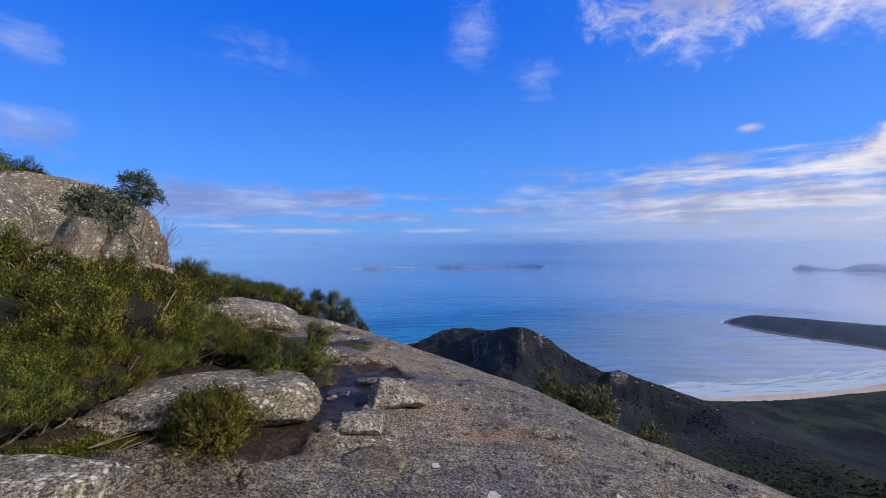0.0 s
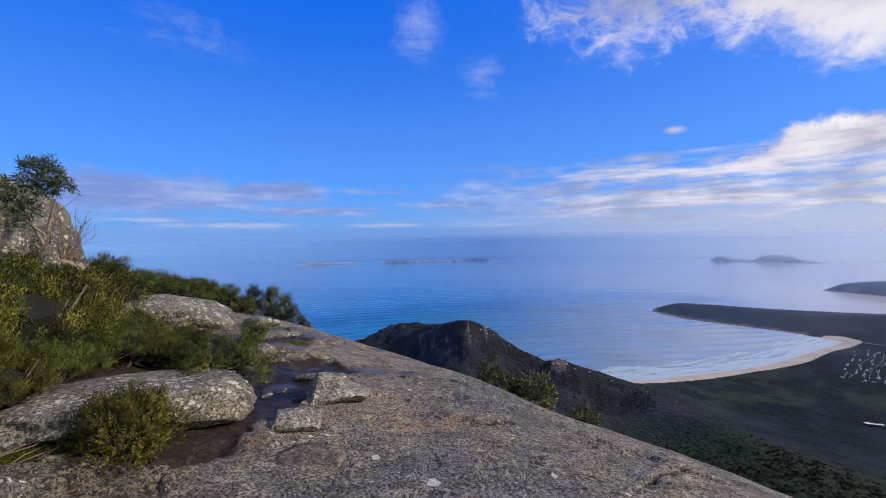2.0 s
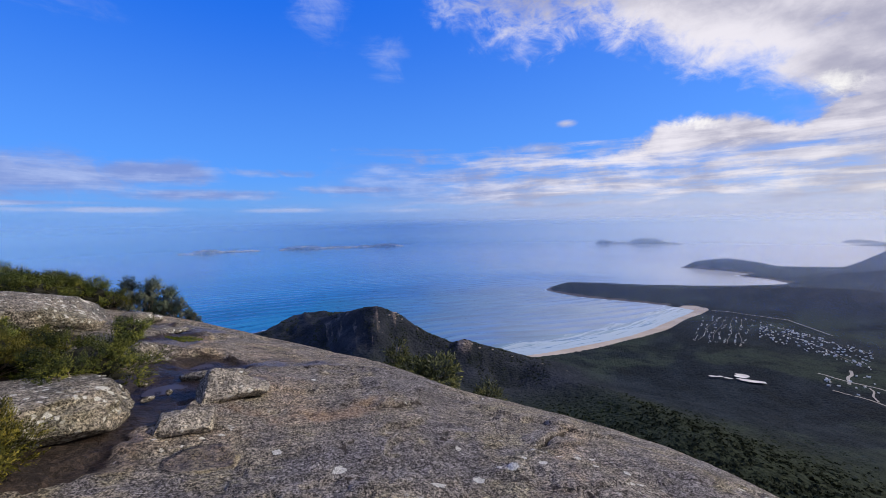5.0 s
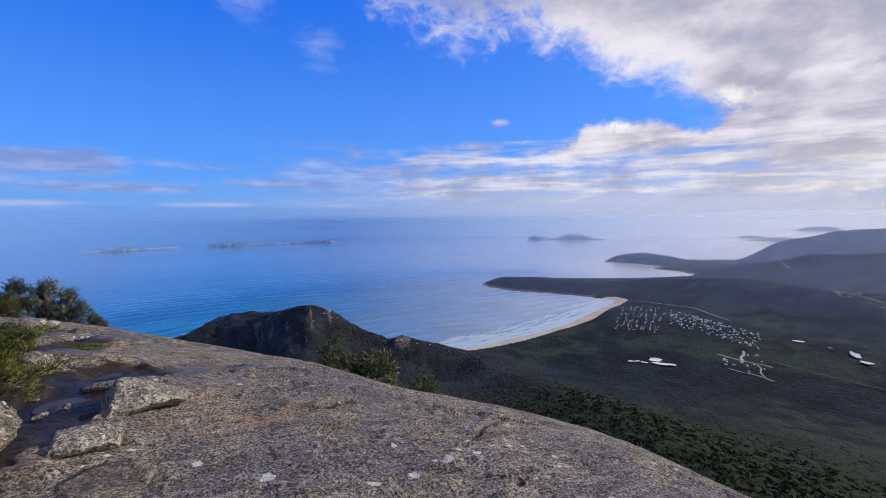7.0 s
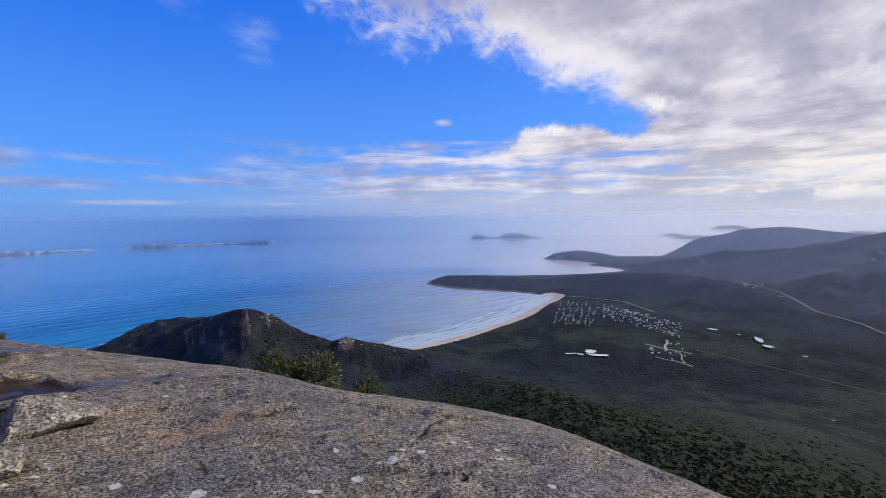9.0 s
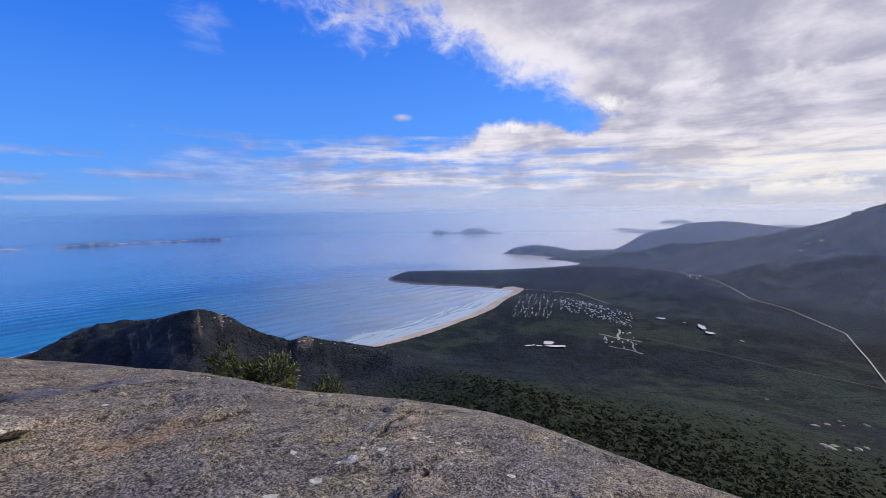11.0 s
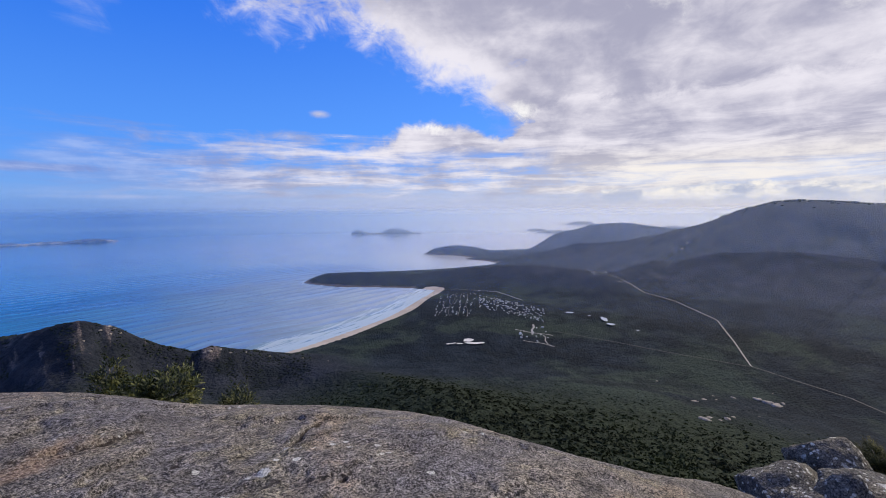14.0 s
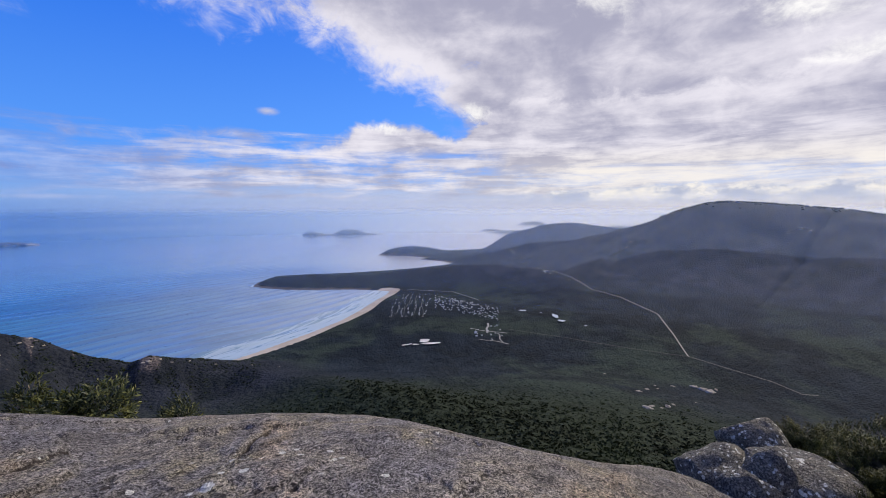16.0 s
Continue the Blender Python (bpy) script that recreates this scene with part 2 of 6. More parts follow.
def granite(name, tone=1.0, lichen=0.5, stain=0.0, crusty=0.5, relief=0.075, grit=1.0):
    """Coarse granite: crystals, pits, a dark crust of old lichen, pale rosettes and brown films."""
    m, T = material(name)
    raw = T.node("ShaderNodeTexCoord").outputs["Object"]
    warp = T.node("ShaderNodeVectorMath", operation="MULTIPLY_ADD")
    T.put(warp.inputs[0], T.noise(raw, 9.0, 3, 0.6, out="Color").sock)
    warp.inputs[1].default_value = (0.07, 0.07, 0.07)
    T.put(warp.inputs[2], raw)
    pos = warp.outputs[0]
    big = T.noise(raw, 0.55, 4, 0.6)
    mid = T.noise(raw, 3.6, 5, 0.65)
    lump = T.noise(raw, 15.0, 4, 0.65)
    grain = T.noise(raw, 52.0, 2, 0.8)
    rough_skin = T.noise(raw, 42.0, 3, 0.75, 0.4)
    chip = T.voronoi(pos, 30.0, out="Color")
    pit = T.voronoi(pos, 30.0)
    flake = T.voronoi(pos, 24.0, out="Color")
    patch = T.noise(raw, 0.75, 5, 0.55, 0.5)
    # weathered skin in broad patches: tan, blue-grey, olive and grey-brown
    hue = T.noise(raw, 0.8, 4, 0.6, 0.6)
    base = T.mix(mid.step(0.34, 0.66), (0.190 * tone, 0.170 * tone, 0.147 * tone), (0.272 * tone, 0.240 * tone, 0.193 * tone))
    base = T.mix(patch.step(0.49, 0.58, 0.0, 0.85), base, (0.275 * tone, 0.232 * tone, 0.180 * tone))
    base = T.mix(patch.step(0.47, 0.38, 0.0, 0.85), base, (0.180 * tone, 0.170 * tone, 0.163 * tone))
    base = T.mix(hue.step(0.50, 0.60, 0.0, 0.6), base, (0.215 * tone, 0.200 * tone, 0.145 * tone))
    crust = T.noise(raw, 1.5, 7, 0.72, 0.7)
    base = T.mix((crust + (lump - 0.5) * 0.35).step(0.56 - 0.1 * crusty, 0.66 - 0.1 * crusty, 0.0, 0.55), base, (0.070, 0.070, 0.070))
    # crystals and pits
    speck = (grain * 0.55 + rough_skin * 0.45).step(0.41, 0.59, 0.06, 1.85) * (chip * 0.9 + 0.55)
    speck = speck * big.step(0.3, 0.7, 0.85, 1.15) * lump.step(0.35, 0.6, 0.72, 1.1)
    speck = speck * grit + (1.0 - grit) * 0.85
    base = T.mix(1.0, base, T.vec(speck, speck, speck), "MULTIPLY")
    base = T.mix((flake * 0.75 + lump * 0.35).step(0.82, 0.94, 0.0, 0.40), base, (0.52 * tone, 0.48 * tone, 0.42 * tone))
    film = T.noise(raw, 2.3, 6, 0.75, 0.3)
    base = T.mix((film + (grain - 0.5) * 0.3).step(0.55, 0.72, 0.0, 0.35), base, (0.155, 0.125, 0.055))
    cell = T.voronoi(pos, 4.6)
    pick = T.noise(raw, 1.9, 3, 0.5)
    ros = (cell + (grain - 0.5) * 0.45 + (lump - 0.5) * 0.75).step(0.25, 0.18) * pick.step(0.66 - 0.22 * lichen, 0.75 - 0.22 * lichen)
    fleck = (T.voronoi(pos, 13.0) + (grain - 0.5) * 0.5 + (lump - 0.5) * 0.5).step(0.29, 0.21) * T.noise(raw, 3.1, 3, 0.6).step(0.60 - 0.2 * lichen, 0.70 - 0.2 * lichen)
    ros = ros.max(fleck)
    base = T.mix(ros * 0.9, base, (0.72, 0.71, 0.65))
    if stain:
        rust = T.noise(raw, 1.3, 5, 0.6, 0.8)
        base = T.mix(rust.step(0.50, 0.68, 0.0, stain), base, (0.36, 0.17, 0.065))
    height = mid * 0.9 + lump * 0.8 + rough_skin * 0.8 + grain * 0.3 + pit * 0.35 + chip * 0.25 + ros * 0.05
    T.put(T.bsdf.inputs["Base Color"], base)
    T.bsdf.inputs["Roughness"].default_value = 0.88
    T.bsdf.inputs["Specular IOR Level"].default_value = 0.3
    bump(T, height, 1.0, relief)
    return m


def dome_granite():
    """The bare skin of the dome: even grain, broad olive, blue-grey and tan fields, scattered white lichen, wet films and mud."""
    m, T = material("summit_granite")
    raw = T.node("ShaderNodeTexCoord").outputs["Object"]
    along = T.node("ShaderNodeMapping")
    T.put(along.inputs["Vector"], raw)
    along.inputs["Rotation"].default_value, along.inputs["Scale"].default_value = (0.0, 0.0, radians(-28.0)), (0.32, 1.0, 1.0)
    warp = T.node("ShaderNodeVectorMath", operation="MULTIPLY_ADD")
    T.put(warp.inputs[0], T.noise(raw, 14.0, 3, 0.6, out="Color").sock)
    warp.inputs[1].default_value = (0.06, 0.06, 0.06)
    T.put(warp.inputs[2], raw)
    pos = warp.outputs[0]
    wide, field = T.noise(raw, 0.5, 4, 0.55, 0.5), T.noise(raw, 1.1, 5, 0.6, 0.7)
    mid, lump = T.noise(raw, 3.4, 5, 0.66), T.noise(raw, 12.0, 5, 0.68, 0.3)
    vein = T.noise(along.outputs[0], 7.0, 6, 0.7, 0.6)
    grain, fine = T.noise(raw, 44.0, 3, 0.72), T.noise(raw, 100.0, 2, 0.7)
    chip = T.voronoi(pos, 46.0, out="Color")
    base = T.mix(field.step(0.36, 0.64), (0.178, 0.162, 0.145), (0.232, 0.203, 0.152))
    base = T.mix((wide + (mid - 0.5) * 0.4).step(0.52, 0.64, 0.0, 0.8), base, (0.290, 0.230, 0.165))
    base = T.mix((wide + (mid - 0.5) * 0.4).step(0.46, 0.36, 0.0, 0.8), base, (0.150, 0.142, 0.145))
    base = T.mix((field + (vein - 0.5) * 0.6).step(0.56, 0.70, 0.0, 0.6), base, (0.190, 0.172, 0.100))
    base = T.mix((T.noise(raw, 1.7, 6, 0.7, 0.6) + (lump - 0.5) * 0.4).step(0.52, 0.64, 0.0, 0.75), base, (0.105, 0.095, 0.088))
    speck = (grain * 0.6 + fine * 0.4).step(0.40, 0.62, 0.14, 2.1) * (chip * 0.5 + 0.75) * lump.step(0.34, 0.62, 0.66, 1.16) * vein.step(0.34, 0.60, 0.74, 1.14)
    base = T.mix(1.0, base, T.vec(speck, speck, speck), "MULTIPLY")
    # skin made darker or lighter by bearing
    bearing_tone = T.attr("bearing_tone")
    base = T.mix(1.0, base, T.vec(bearing_tone, bearing_tone * 0.985, bearing_tone * 1.01), "MULTIPLY")
    # shade of small pits painted in, where the bump also sinks
    pitted = (T.noise(raw, 26.0, 3, 0.6) + (vein - 0.5) * 0.35).step(0.40, 0.33)
    base = T.mix(pitted * 0.85, base, (0.045, 0.040, 0.036))
    # white lichen: small crusts in loose swarms, and a few large rosettes
    swarm = T.noise(raw, 1.0, 3, 0.5).max(T.attr("swarm"))
    spot_size = T.voronoi(pos, 9.0, out="Color") * 0.2 + 0.10
    crusts = (spot_size - T.voronoi(pos, 9.0) + (grain - 0.5) * 0.16).step(0.0, 0.05) * (swarm + (lump - 0.5) * 0.3).step(0.56, 0.68)
    crusts = crusts.max((T.attr("rosette") + (grain - 0.5) * 0.7 + (lump - 0.5) * 0.7).step(0.42, 0.55))
    base = T.mix(crusts * 0.9, base, T.mix(fine.step(0.4, 0.6), (0.54, 0.53, 0.49), (0.76, 0.75, 0.70)))
    ochre, soil, wet, crack = T.attr("ochre"), T.attr("soil"), T.attr("wet"), T.attr("crack")
    base = T.mix((ochre + (mid - 0.5) * 1.0 + (vein - 0.5) * 0.8).step(0.45, 1.0, 0.0, 0.65), base, T.mix(grain.step(0.4, 0.6), (0.19, 0.115, 0.070), (0.40, 0.275, 0.180)))
    earth = T.mix((grain * 0.5 + chip * 0.4 + (mid - 0.5)).step(0.25, 0.75), (0.018, 0.013, 0.011), (0.085, 0.062, 0.050))
    base = T.mix((soil + (mid - 0.5) * 0.6 + (lump - 0.5) * 0.5).step(0.4, 0.6), base, earth)
    base = T.mix((crack + (lump - 0.5) * 0.4).step(0.42, 0.75, 0.0, 0.9), base, (0.030, 0.021, 0.016))
    damp = (wet + (mid - 0.5) * 0.8 + (lump - 0.5) * 0.4).step(0.35, 0.85)
    base = T.mix(damp * 0.75, base, T.mix(1.0, base, (0.42, 0.36, 0.33), "MULTIPLY"))
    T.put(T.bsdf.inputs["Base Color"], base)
    T.put(T.bsdf.inputs["Roughness"], (wet + (mid - 0.5) * 0.5).step(0.55, 0.9, 0.88, 0.42))
    T.bsdf.inputs["Specular IOR Level"].default_value = 0.28
    bump(T, (mid * 0.8 + vein * 0.5 + lump * 0.7 + grain * 0.42 + fine * 0.12 - pitted * 0.12) * (soil.max(damp) * -0.6 + 1.0), 1.0, 0.078)
    return m


def foliage(name, dark, light, tip, sheen=0.35):
    m, T = material(name)
    info = T.node("ShaderNodeObjectInfo")
    isl = T.val(T.node("ShaderNodeNewGeometry").outputs["Random Per Island"])
    pos = T.node("ShaderNodeTexCoord").outputs["Object"]
    patch, spray = T.noise(pos, 1.8, 3), T.noise(pos, 7.5, 2, 0.5)
    col = T.mix((isl * 0.25 + patch * 0.35 + spray * 0.75).step(0.48, 0.86), dark, light)
    col = T.mix((isl * 0.3 + patch * 0.5 + spray * 0.7).step(0.78, 1.0, 0.0, 0.8), col, tip)
    hs = T.node("ShaderNodeHueSaturation")
    T.put(hs.inputs["Hue"], T.val(info.outputs["Random"]) * 0.03 + 0.485)
    T.put(hs.inputs["Value"], T.val(info.outputs["Random"]) * 0.5 + 0.75)
    T.put(hs.inputs["Color"], col)
    T.put(T.bsdf.inputs["Base Color"], hs.outputs[0])
    T.bsdf.inputs["Roughness"].default_value = 0.55
    T.bsdf.inputs["Specular IOR Level"].default_value = sheen
    tr = T.node("ShaderNodeBsdfTranslucent")
    T.put(tr.inputs[0], hs.outputs[0])
    mx = T.node("ShaderNodeMixShader")
    mx.inputs[0].default_value = 0.30
    T.put(mx.inputs[1], T.bsdf.outputs[0]), T.put(mx.inputs[2], tr.outputs[0]), T.put(T.out.inputs[0], mx.outputs[0])
    return m


def plain(name, a, b, scale, rough=0.8, bumpiness=0.3, dist=0.02):
    m, T = material(name)
    pos = T.node("ShaderNodeTexCoord").outputs["Object"]
    n, f = T.noise(pos, scale, 5, 0.6), T.noise(pos, scale * 9, 3, 0.6)
    T.put(T.bsdf.inputs["Base Color"], T.mix((n * 0.65 + f * 0.35).step(0.35, 0.65), a, b))
    T.bsdf.inputs["Roughness"].default_value = rough
    bump(T, n + f * 0.5, bumpiness, dist)
    return m


ROCK = dome_granite()
BOULDER = granite("boulder_granite", 1.05, 0.95, 0.0, 1.0, 0.05, 0.7)
BOULDER_DARK = granite("weathered_granite", 0.78, 1.05, 0.0, 1.1, 0.05, 0.7)
LICHEN = granite("lichened_granite", 1.12, 0.85, 0.0, 0.6, 0.05, 0.8)
STONE = granite("loose_stone_granite", 1.15, 0.25, 0.0, 0.35, 0.02, 0.8)
OUTCROP = granite("outcrop_granite", 1.35, 0.6, 0.9, 0.6, 0.06, 0.55)
HEATH = foliage("heath_leaves", (0.030, 0.036, 0.008), (0.185, 0.180, 0.028), (0.37, 0.32, 0.050), 0.15)
DEEP = foliage("deep_green_leaves", (0.022, 0.034, 0.010), (0.135, 0.150, 0.030), (0.28, 0.27, 0.045), 0.15)
GREEN = foliage("green_leaves", (0.026, 0.038, 0.010), (0.160, 0.170, 0.032), (0.32, 0.29, 0.048), 0.15)
GREY = foliage("grey_green_leaves", (0.022, 0.036, 0.020), (0.085, 0.110, 0.062), (0.20, 0.22, 0.14), 0.6)
# shade inside the bushes, put in as a near-black colour
CORE = plain("inner_shade", (0.004, 0.005, 0.002), (0.013, 0.012, 0.005), 14.0, 1.0)
BARK = plain("weathered_bark", (0.16, 0.12, 0.09), (0.36, 0.29, 0.23), 12.0, 0.9, 0.6)
DEADWOOD = plain("dead_wood", (0.10, 0.07, 0.055), (0.24, 0.17, 0.13), 14.0, 0.9, 0.6)
SAND = plain("sand", (0.46, 0.36, 0.27), (0.62, 0.52, 0.42), 0.05, 0.9)
TRACK = plain("pale_road", (0.26, 0.245, 0.22), (0.36, 0.335, 0.30), 0.1, 0.8)
GREYROAD = plain("grey_road", (0.09, 0.09, 0.09), (0.15, 0.146, 0.14), 0.1, 0.8)
TARMAC = plain("dark_road", (0.035, 0.036, 0.038), (0.055, 0.056, 0.058), 0.1, 0.8)
PALEROCK = plain("pale_rock", (0.20, 0.17, 0.14), (0.42, 0.36, 0.29), 0.4, 0.9, 0.5, 0.2)
WALLPAINT = plain("pale_wall_paint", (0.55, 0.55, 0.52), (0.75, 0.74, 0.70), 1.0, 0.7)
ROOFTIN = plain("pale_tin_roof", (0.50, 0.49, 0.47), (0.72, 0.70, 0.67), 1.0, 0.8)


def make_land_material():
    m, T = material("bushland")
    pos = T.node("ShaderNodeTexCoord").outputs["Object"]
    big = T.noise(pos, 0.010, 5, 0.6, 0.5)
    mid = T.noise(pos, 0.05, 6, 0.62, 0.3)
    crown = T.voronoi(pos, 0.55)
    leaf = T.noise(pos, 1.2, 4, 0.7)
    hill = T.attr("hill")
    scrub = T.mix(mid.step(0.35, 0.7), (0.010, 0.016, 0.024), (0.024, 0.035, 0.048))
    # grey-blue tone of the hills, with distance haze painted into the scrub colour
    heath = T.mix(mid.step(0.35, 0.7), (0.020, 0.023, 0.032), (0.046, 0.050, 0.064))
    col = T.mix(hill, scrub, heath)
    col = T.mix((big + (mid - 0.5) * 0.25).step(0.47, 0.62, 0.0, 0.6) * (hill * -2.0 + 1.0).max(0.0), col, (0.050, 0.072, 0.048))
    col = T.mix((T.noise(pos, 0.026, 5, 0.6, 0.8) + (leaf - 0.5) * 0.2).step(0.54, 0.60, 0.0, 0.75), col, (0.012, 0.017, 0.022))
    col = T.mix(leaf.step(0.35, 0.7, 0.0, 0.85), col, T.mix(1.0, col, (0.4, 0.42, 0.42), "MULTIPLY"))
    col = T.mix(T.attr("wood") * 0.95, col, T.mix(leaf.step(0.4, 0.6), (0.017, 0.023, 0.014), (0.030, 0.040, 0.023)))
    bare = (T.attr("bare") + (mid - 0.5) * 0.9 + (leaf - 0.5) * 0.5).step(0.42, 0.72)
    stone = T.mix(leaf.step(0.35, 0.65), (0.08, 0.064, 0.062), (0.25, 0.205, 0.185))
    col = T.mix(bare * 0.65, col, stone)
    sand = T.mix(mid.step(0.3, 0.7), (0.44, 0.36, 0.29), (0.54, 0.46, 0.38))
    col = T.mix((T.attr("sand") + (mid - 0.5) * 0.3).step(0.40, 0.60), col, sand)
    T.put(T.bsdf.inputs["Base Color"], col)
    T.bsdf.inputs["Roughness"].default_value = 0.95
    T.bsdf.inputs["Specular IOR Level"].default_value = 0.1
    bump(T, (crown * -0.8 + leaf * 0.7) * (T.attr("sand").step(0.3, 0.6, 1.0, 0.05)), 0.8, 1.2)
    return m


def make_sea_material():
    m, T = material("sea_water")
    pos = T.node("ShaderNodeTexCoord").outputs["Object"]
    shore, along = T.attr("shore"), T.attr("along")
    chop = T.noise(pos, 0.22, 5, 0.6)
    ripple = T.noise(pos, 1.3, 4, 0.6)
    wide = T.noise(T.scaled(pos, (0.004, 0.009, 1.0)), 1.0, 4, 0.55)
    shallow = shore.step(46.0, 4.0) * T.attr("bay")
    deep = T.mix(wide.step(0.35, 0.65), (0.006, 0.122, 0.325), (0.012, 0.168, 0.40))
    # light and dark sides of ripples painted as long streaks
    ripple_shade = T.noise(T.scaled(pos, (0.010, 0.085, 1.0)), 1.0, 6, 0.65, 0.4)
    deep = T.mix(1.0, deep, T.vec(ripple_shade.step(0.3, 0.7, 0.72, 1.3), ripple_shade.step(0.3, 0.7, 0.76, 1.26), ripple_shade.step(0.3, 0.7, 0.8, 1.2)), "MULTIPLY")
    # sheen, haze and sun glitter painted into the water, stronger on the sun's side
    deep = T.mix(T.attr("sky_sheen"), deep, (0.45, 0.49, 0.54))
    deep = T.mix(T.attr("sun_glare"), deep, (0.74, 0.66, 0.57))
    col = T.mix(shallow * 0.5, deep, (0.19, 0.34, 0.38))
    foamy = T.noise(T.vec(shore * 0.22, along * 0.020, 0.0), 1.0, 6, 0.68, 0.5)
    foam = (foamy + shore.step(50.0, 1.0, -0.12, 0.13)).step(0.495, 0.58) * shore.step(46.0, 26.0) * T.attr("bay")
    foam = foam.max((shore + (chop - 0.5) * 5.0).step(3.0, 1.0) * T.attr("bay") * 0.8)
    surge = (T.attr("coast") + (chop - 0.5) * 9.0).step(3.6, 1.2) * T.noise(pos, 0.05, 3, 0.6).step(0.46, 0.60)
    foam = foam.max(surge)
    col = T.mix(foam * 0.6, col, (0.50, 0.58, 0.66))
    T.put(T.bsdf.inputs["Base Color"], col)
    T.put(T.bsdf.inputs["Roughness"], foam * 0.5 + T.attr("sky_sheen") * 0.05 + 0.12)
    T.bsdf.inputs["IOR"].default_value = 1.45
    calm = shore.step(700.0, 200.0, 0.14, 0.24)
    bump(T, (chop * 0.7 + ripple * 0.16) * calm, 0.9, 1.0)
    return m


LAND, SEA = make_land_material(), make_sea_material()


def make_pool_material():
    m, T = material("pool_water")
    pos = T.node("ShaderNodeTexCoord").outputs["Object"]
    T.bsdf.inputs["Base Color"].default_value = (0.055, 0.043, 0.038, 1)
    T.bsdf.inputs["Roughness"].default_value = 0.38
    T.bsdf.inputs["IOR"].default_value = 1.333
    bump(T, T.noise(pos, 9.0, 3), 0.05, 0.01)
    return m


POOL = make_pool_material()


# ---- helpers for building ----
def mesh_of(name, verts, faces, mat, smooth=True, attrs=None):
    """A mesh from arrays of vertices and of triangles or quads."""
    me = bpy.data.meshes.new(name)
    verts, faces = np.asarray(verts, dtype=np.float32), np.asarray(faces, dtype=np.int32)
    k = faces.shape[1]
    me.vertices.add(len(verts)), me.loops.add(faces.size), me.polygons.add(len(faces))
    me.vertices.foreach_set("co", verts.ravel())
    me.loops.foreach_set("vertex_index", faces.ravel())
    me.polygons.foreach_set("loop_start", np.arange(0, faces.size, k, dtype=np.int32))
    me.polygons.foreach_set("use_smooth", np.full(len(faces), smooth))
    for key, values in (attrs or {}).items():
        me.attributes.new(key, "FLOAT", "POINT").data.foreach_set("value", np.asarray(values, dtype=np.float32).ravel())
    me.update(calc_edges=True)
    me.materials.append(mat)
    return me


def part(name, me, parent, label=""):
    ob = new(name, me)
    ob.parent = parent
    return tagged(ob, label)


def hash2(ix, iy, seed):
    h = (ix.astype(np.int64) * 374761393 + iy.astype(np.int64) * 668265263 + seed * 974634777) & 0xFFFFFFFF
    h = ((h ^ (h >> 13)) * 1274126177) & 0xFFFFFFFF
    return ((h ^ (h >> 16)) & 0xFFFF) / 65535.0


def lumps(x, y, seed=0):
    """Value noise, 0 to 1."""
    ix, iy = np.floor(x), np.floor(y)
    fx, fy = x - ix, y - iy
    fx, fy = fx * fx * (3 - 2 * fx), fy * fy * (3 - 2 * fy)
    a, b = hash2(ix, iy, seed), hash2(ix + 1, iy, seed)
    c, d = hash2(ix, iy + 1, seed), hash2(ix + 1, iy + 1, seed)
    return (a * (1 - fx) + b * fx) * (1 - fy) + (c * (1 - fx) + d * fx) * fy


def fbm(x, y, octaves=4, seed=0, gain=0.5):
    total, amp, norm = 0.0, 1.0, 0.0
    for i in range(octaves):
        total = total + amp * lumps(x * 2.03 ** i + 17.3 * i, y * 2.03 ** i - 9.1 * i, seed + i)
        norm, amp = norm + amp, amp * gain
    return total / norm - 0.5


def sstep(a, b, v):
    t = np.clip((v - a) / (b - a), 0, 1)
    return t * t * (3 - 2 * t)


def to_line(x, y, pts):
    """Distance to a polyline of (x, y, value) and the value and length along at the nearest place on it."""
    best = np.full(x.shape, 1e12)
    val, along, run = np.zeros(x.shape), np.zeros(x.shape), 0.0
    for (ax, ay, av), (bx, by, bv) in zip(pts[:-1], pts[1:]):
        dx, dy = bx - ax, by - ay
        ll = dx * dx + dy * dy
        t = np.clip(((x - ax) * dx + (y - ay) * dy) / ll, 0, 1)
        d = np.hypot(x - ax - t * dx, y - ay - t * dy)
        near = d < best
        best = np.where(near, d, best)
        val = np.where(near, av + t * (bv - av), val)
        along = np.where(near, run + t * math.sqrt(ll), along)
        run += math.sqrt(ll)
    return best, val, along


def inside(x, y, pts):
    odd = np.zeros(x.shape, dtype=bool)
    for (ax, ay), (bx, by) in zip(pts, pts[1:] + pts[:1]):
        if ay != by:
            odd ^= ((ay > y) != (by > y)) & (x < (bx - ax) * (y - ay) / (by - ay) + ax)
    return odd


def polar_grid(az, r):
    """Bearings, distances and quads of a sheet laid out round the summit."""
    A, R = np.meshgrid(np.radians(az), r, indexing="ij")
    n, k = A.shape
    i, j = np.meshgrid(np.arange(n - 1), np.arange(k - 1), indexing="ij")
    v = (i * k + j).ravel()
    return A.ravel(), R.ravel(), np.stack([v, v + k, v + k + 1, v + 1][::-1], 1)


# ---- the far country: worked out in kilometres of the real bay, set out round the summit at a fifth of its size, so that the sea's horizon is still within the lens's reach ----
S = 0.2
SEA_Z = -558.0


def polar(az, r, el=None, z=None):
    """A point of the country (x, y, height above the eye) by bearing, distance and the angle at which its crest stands."""
    a = radians(az)
    return (r * math.sin(a), r * math.cos(a), z if el is None else r * math.tan(radians(el)))


def flat_line(*pts):
    return [polar(a, r, None, 0.0) for a, r in pts]


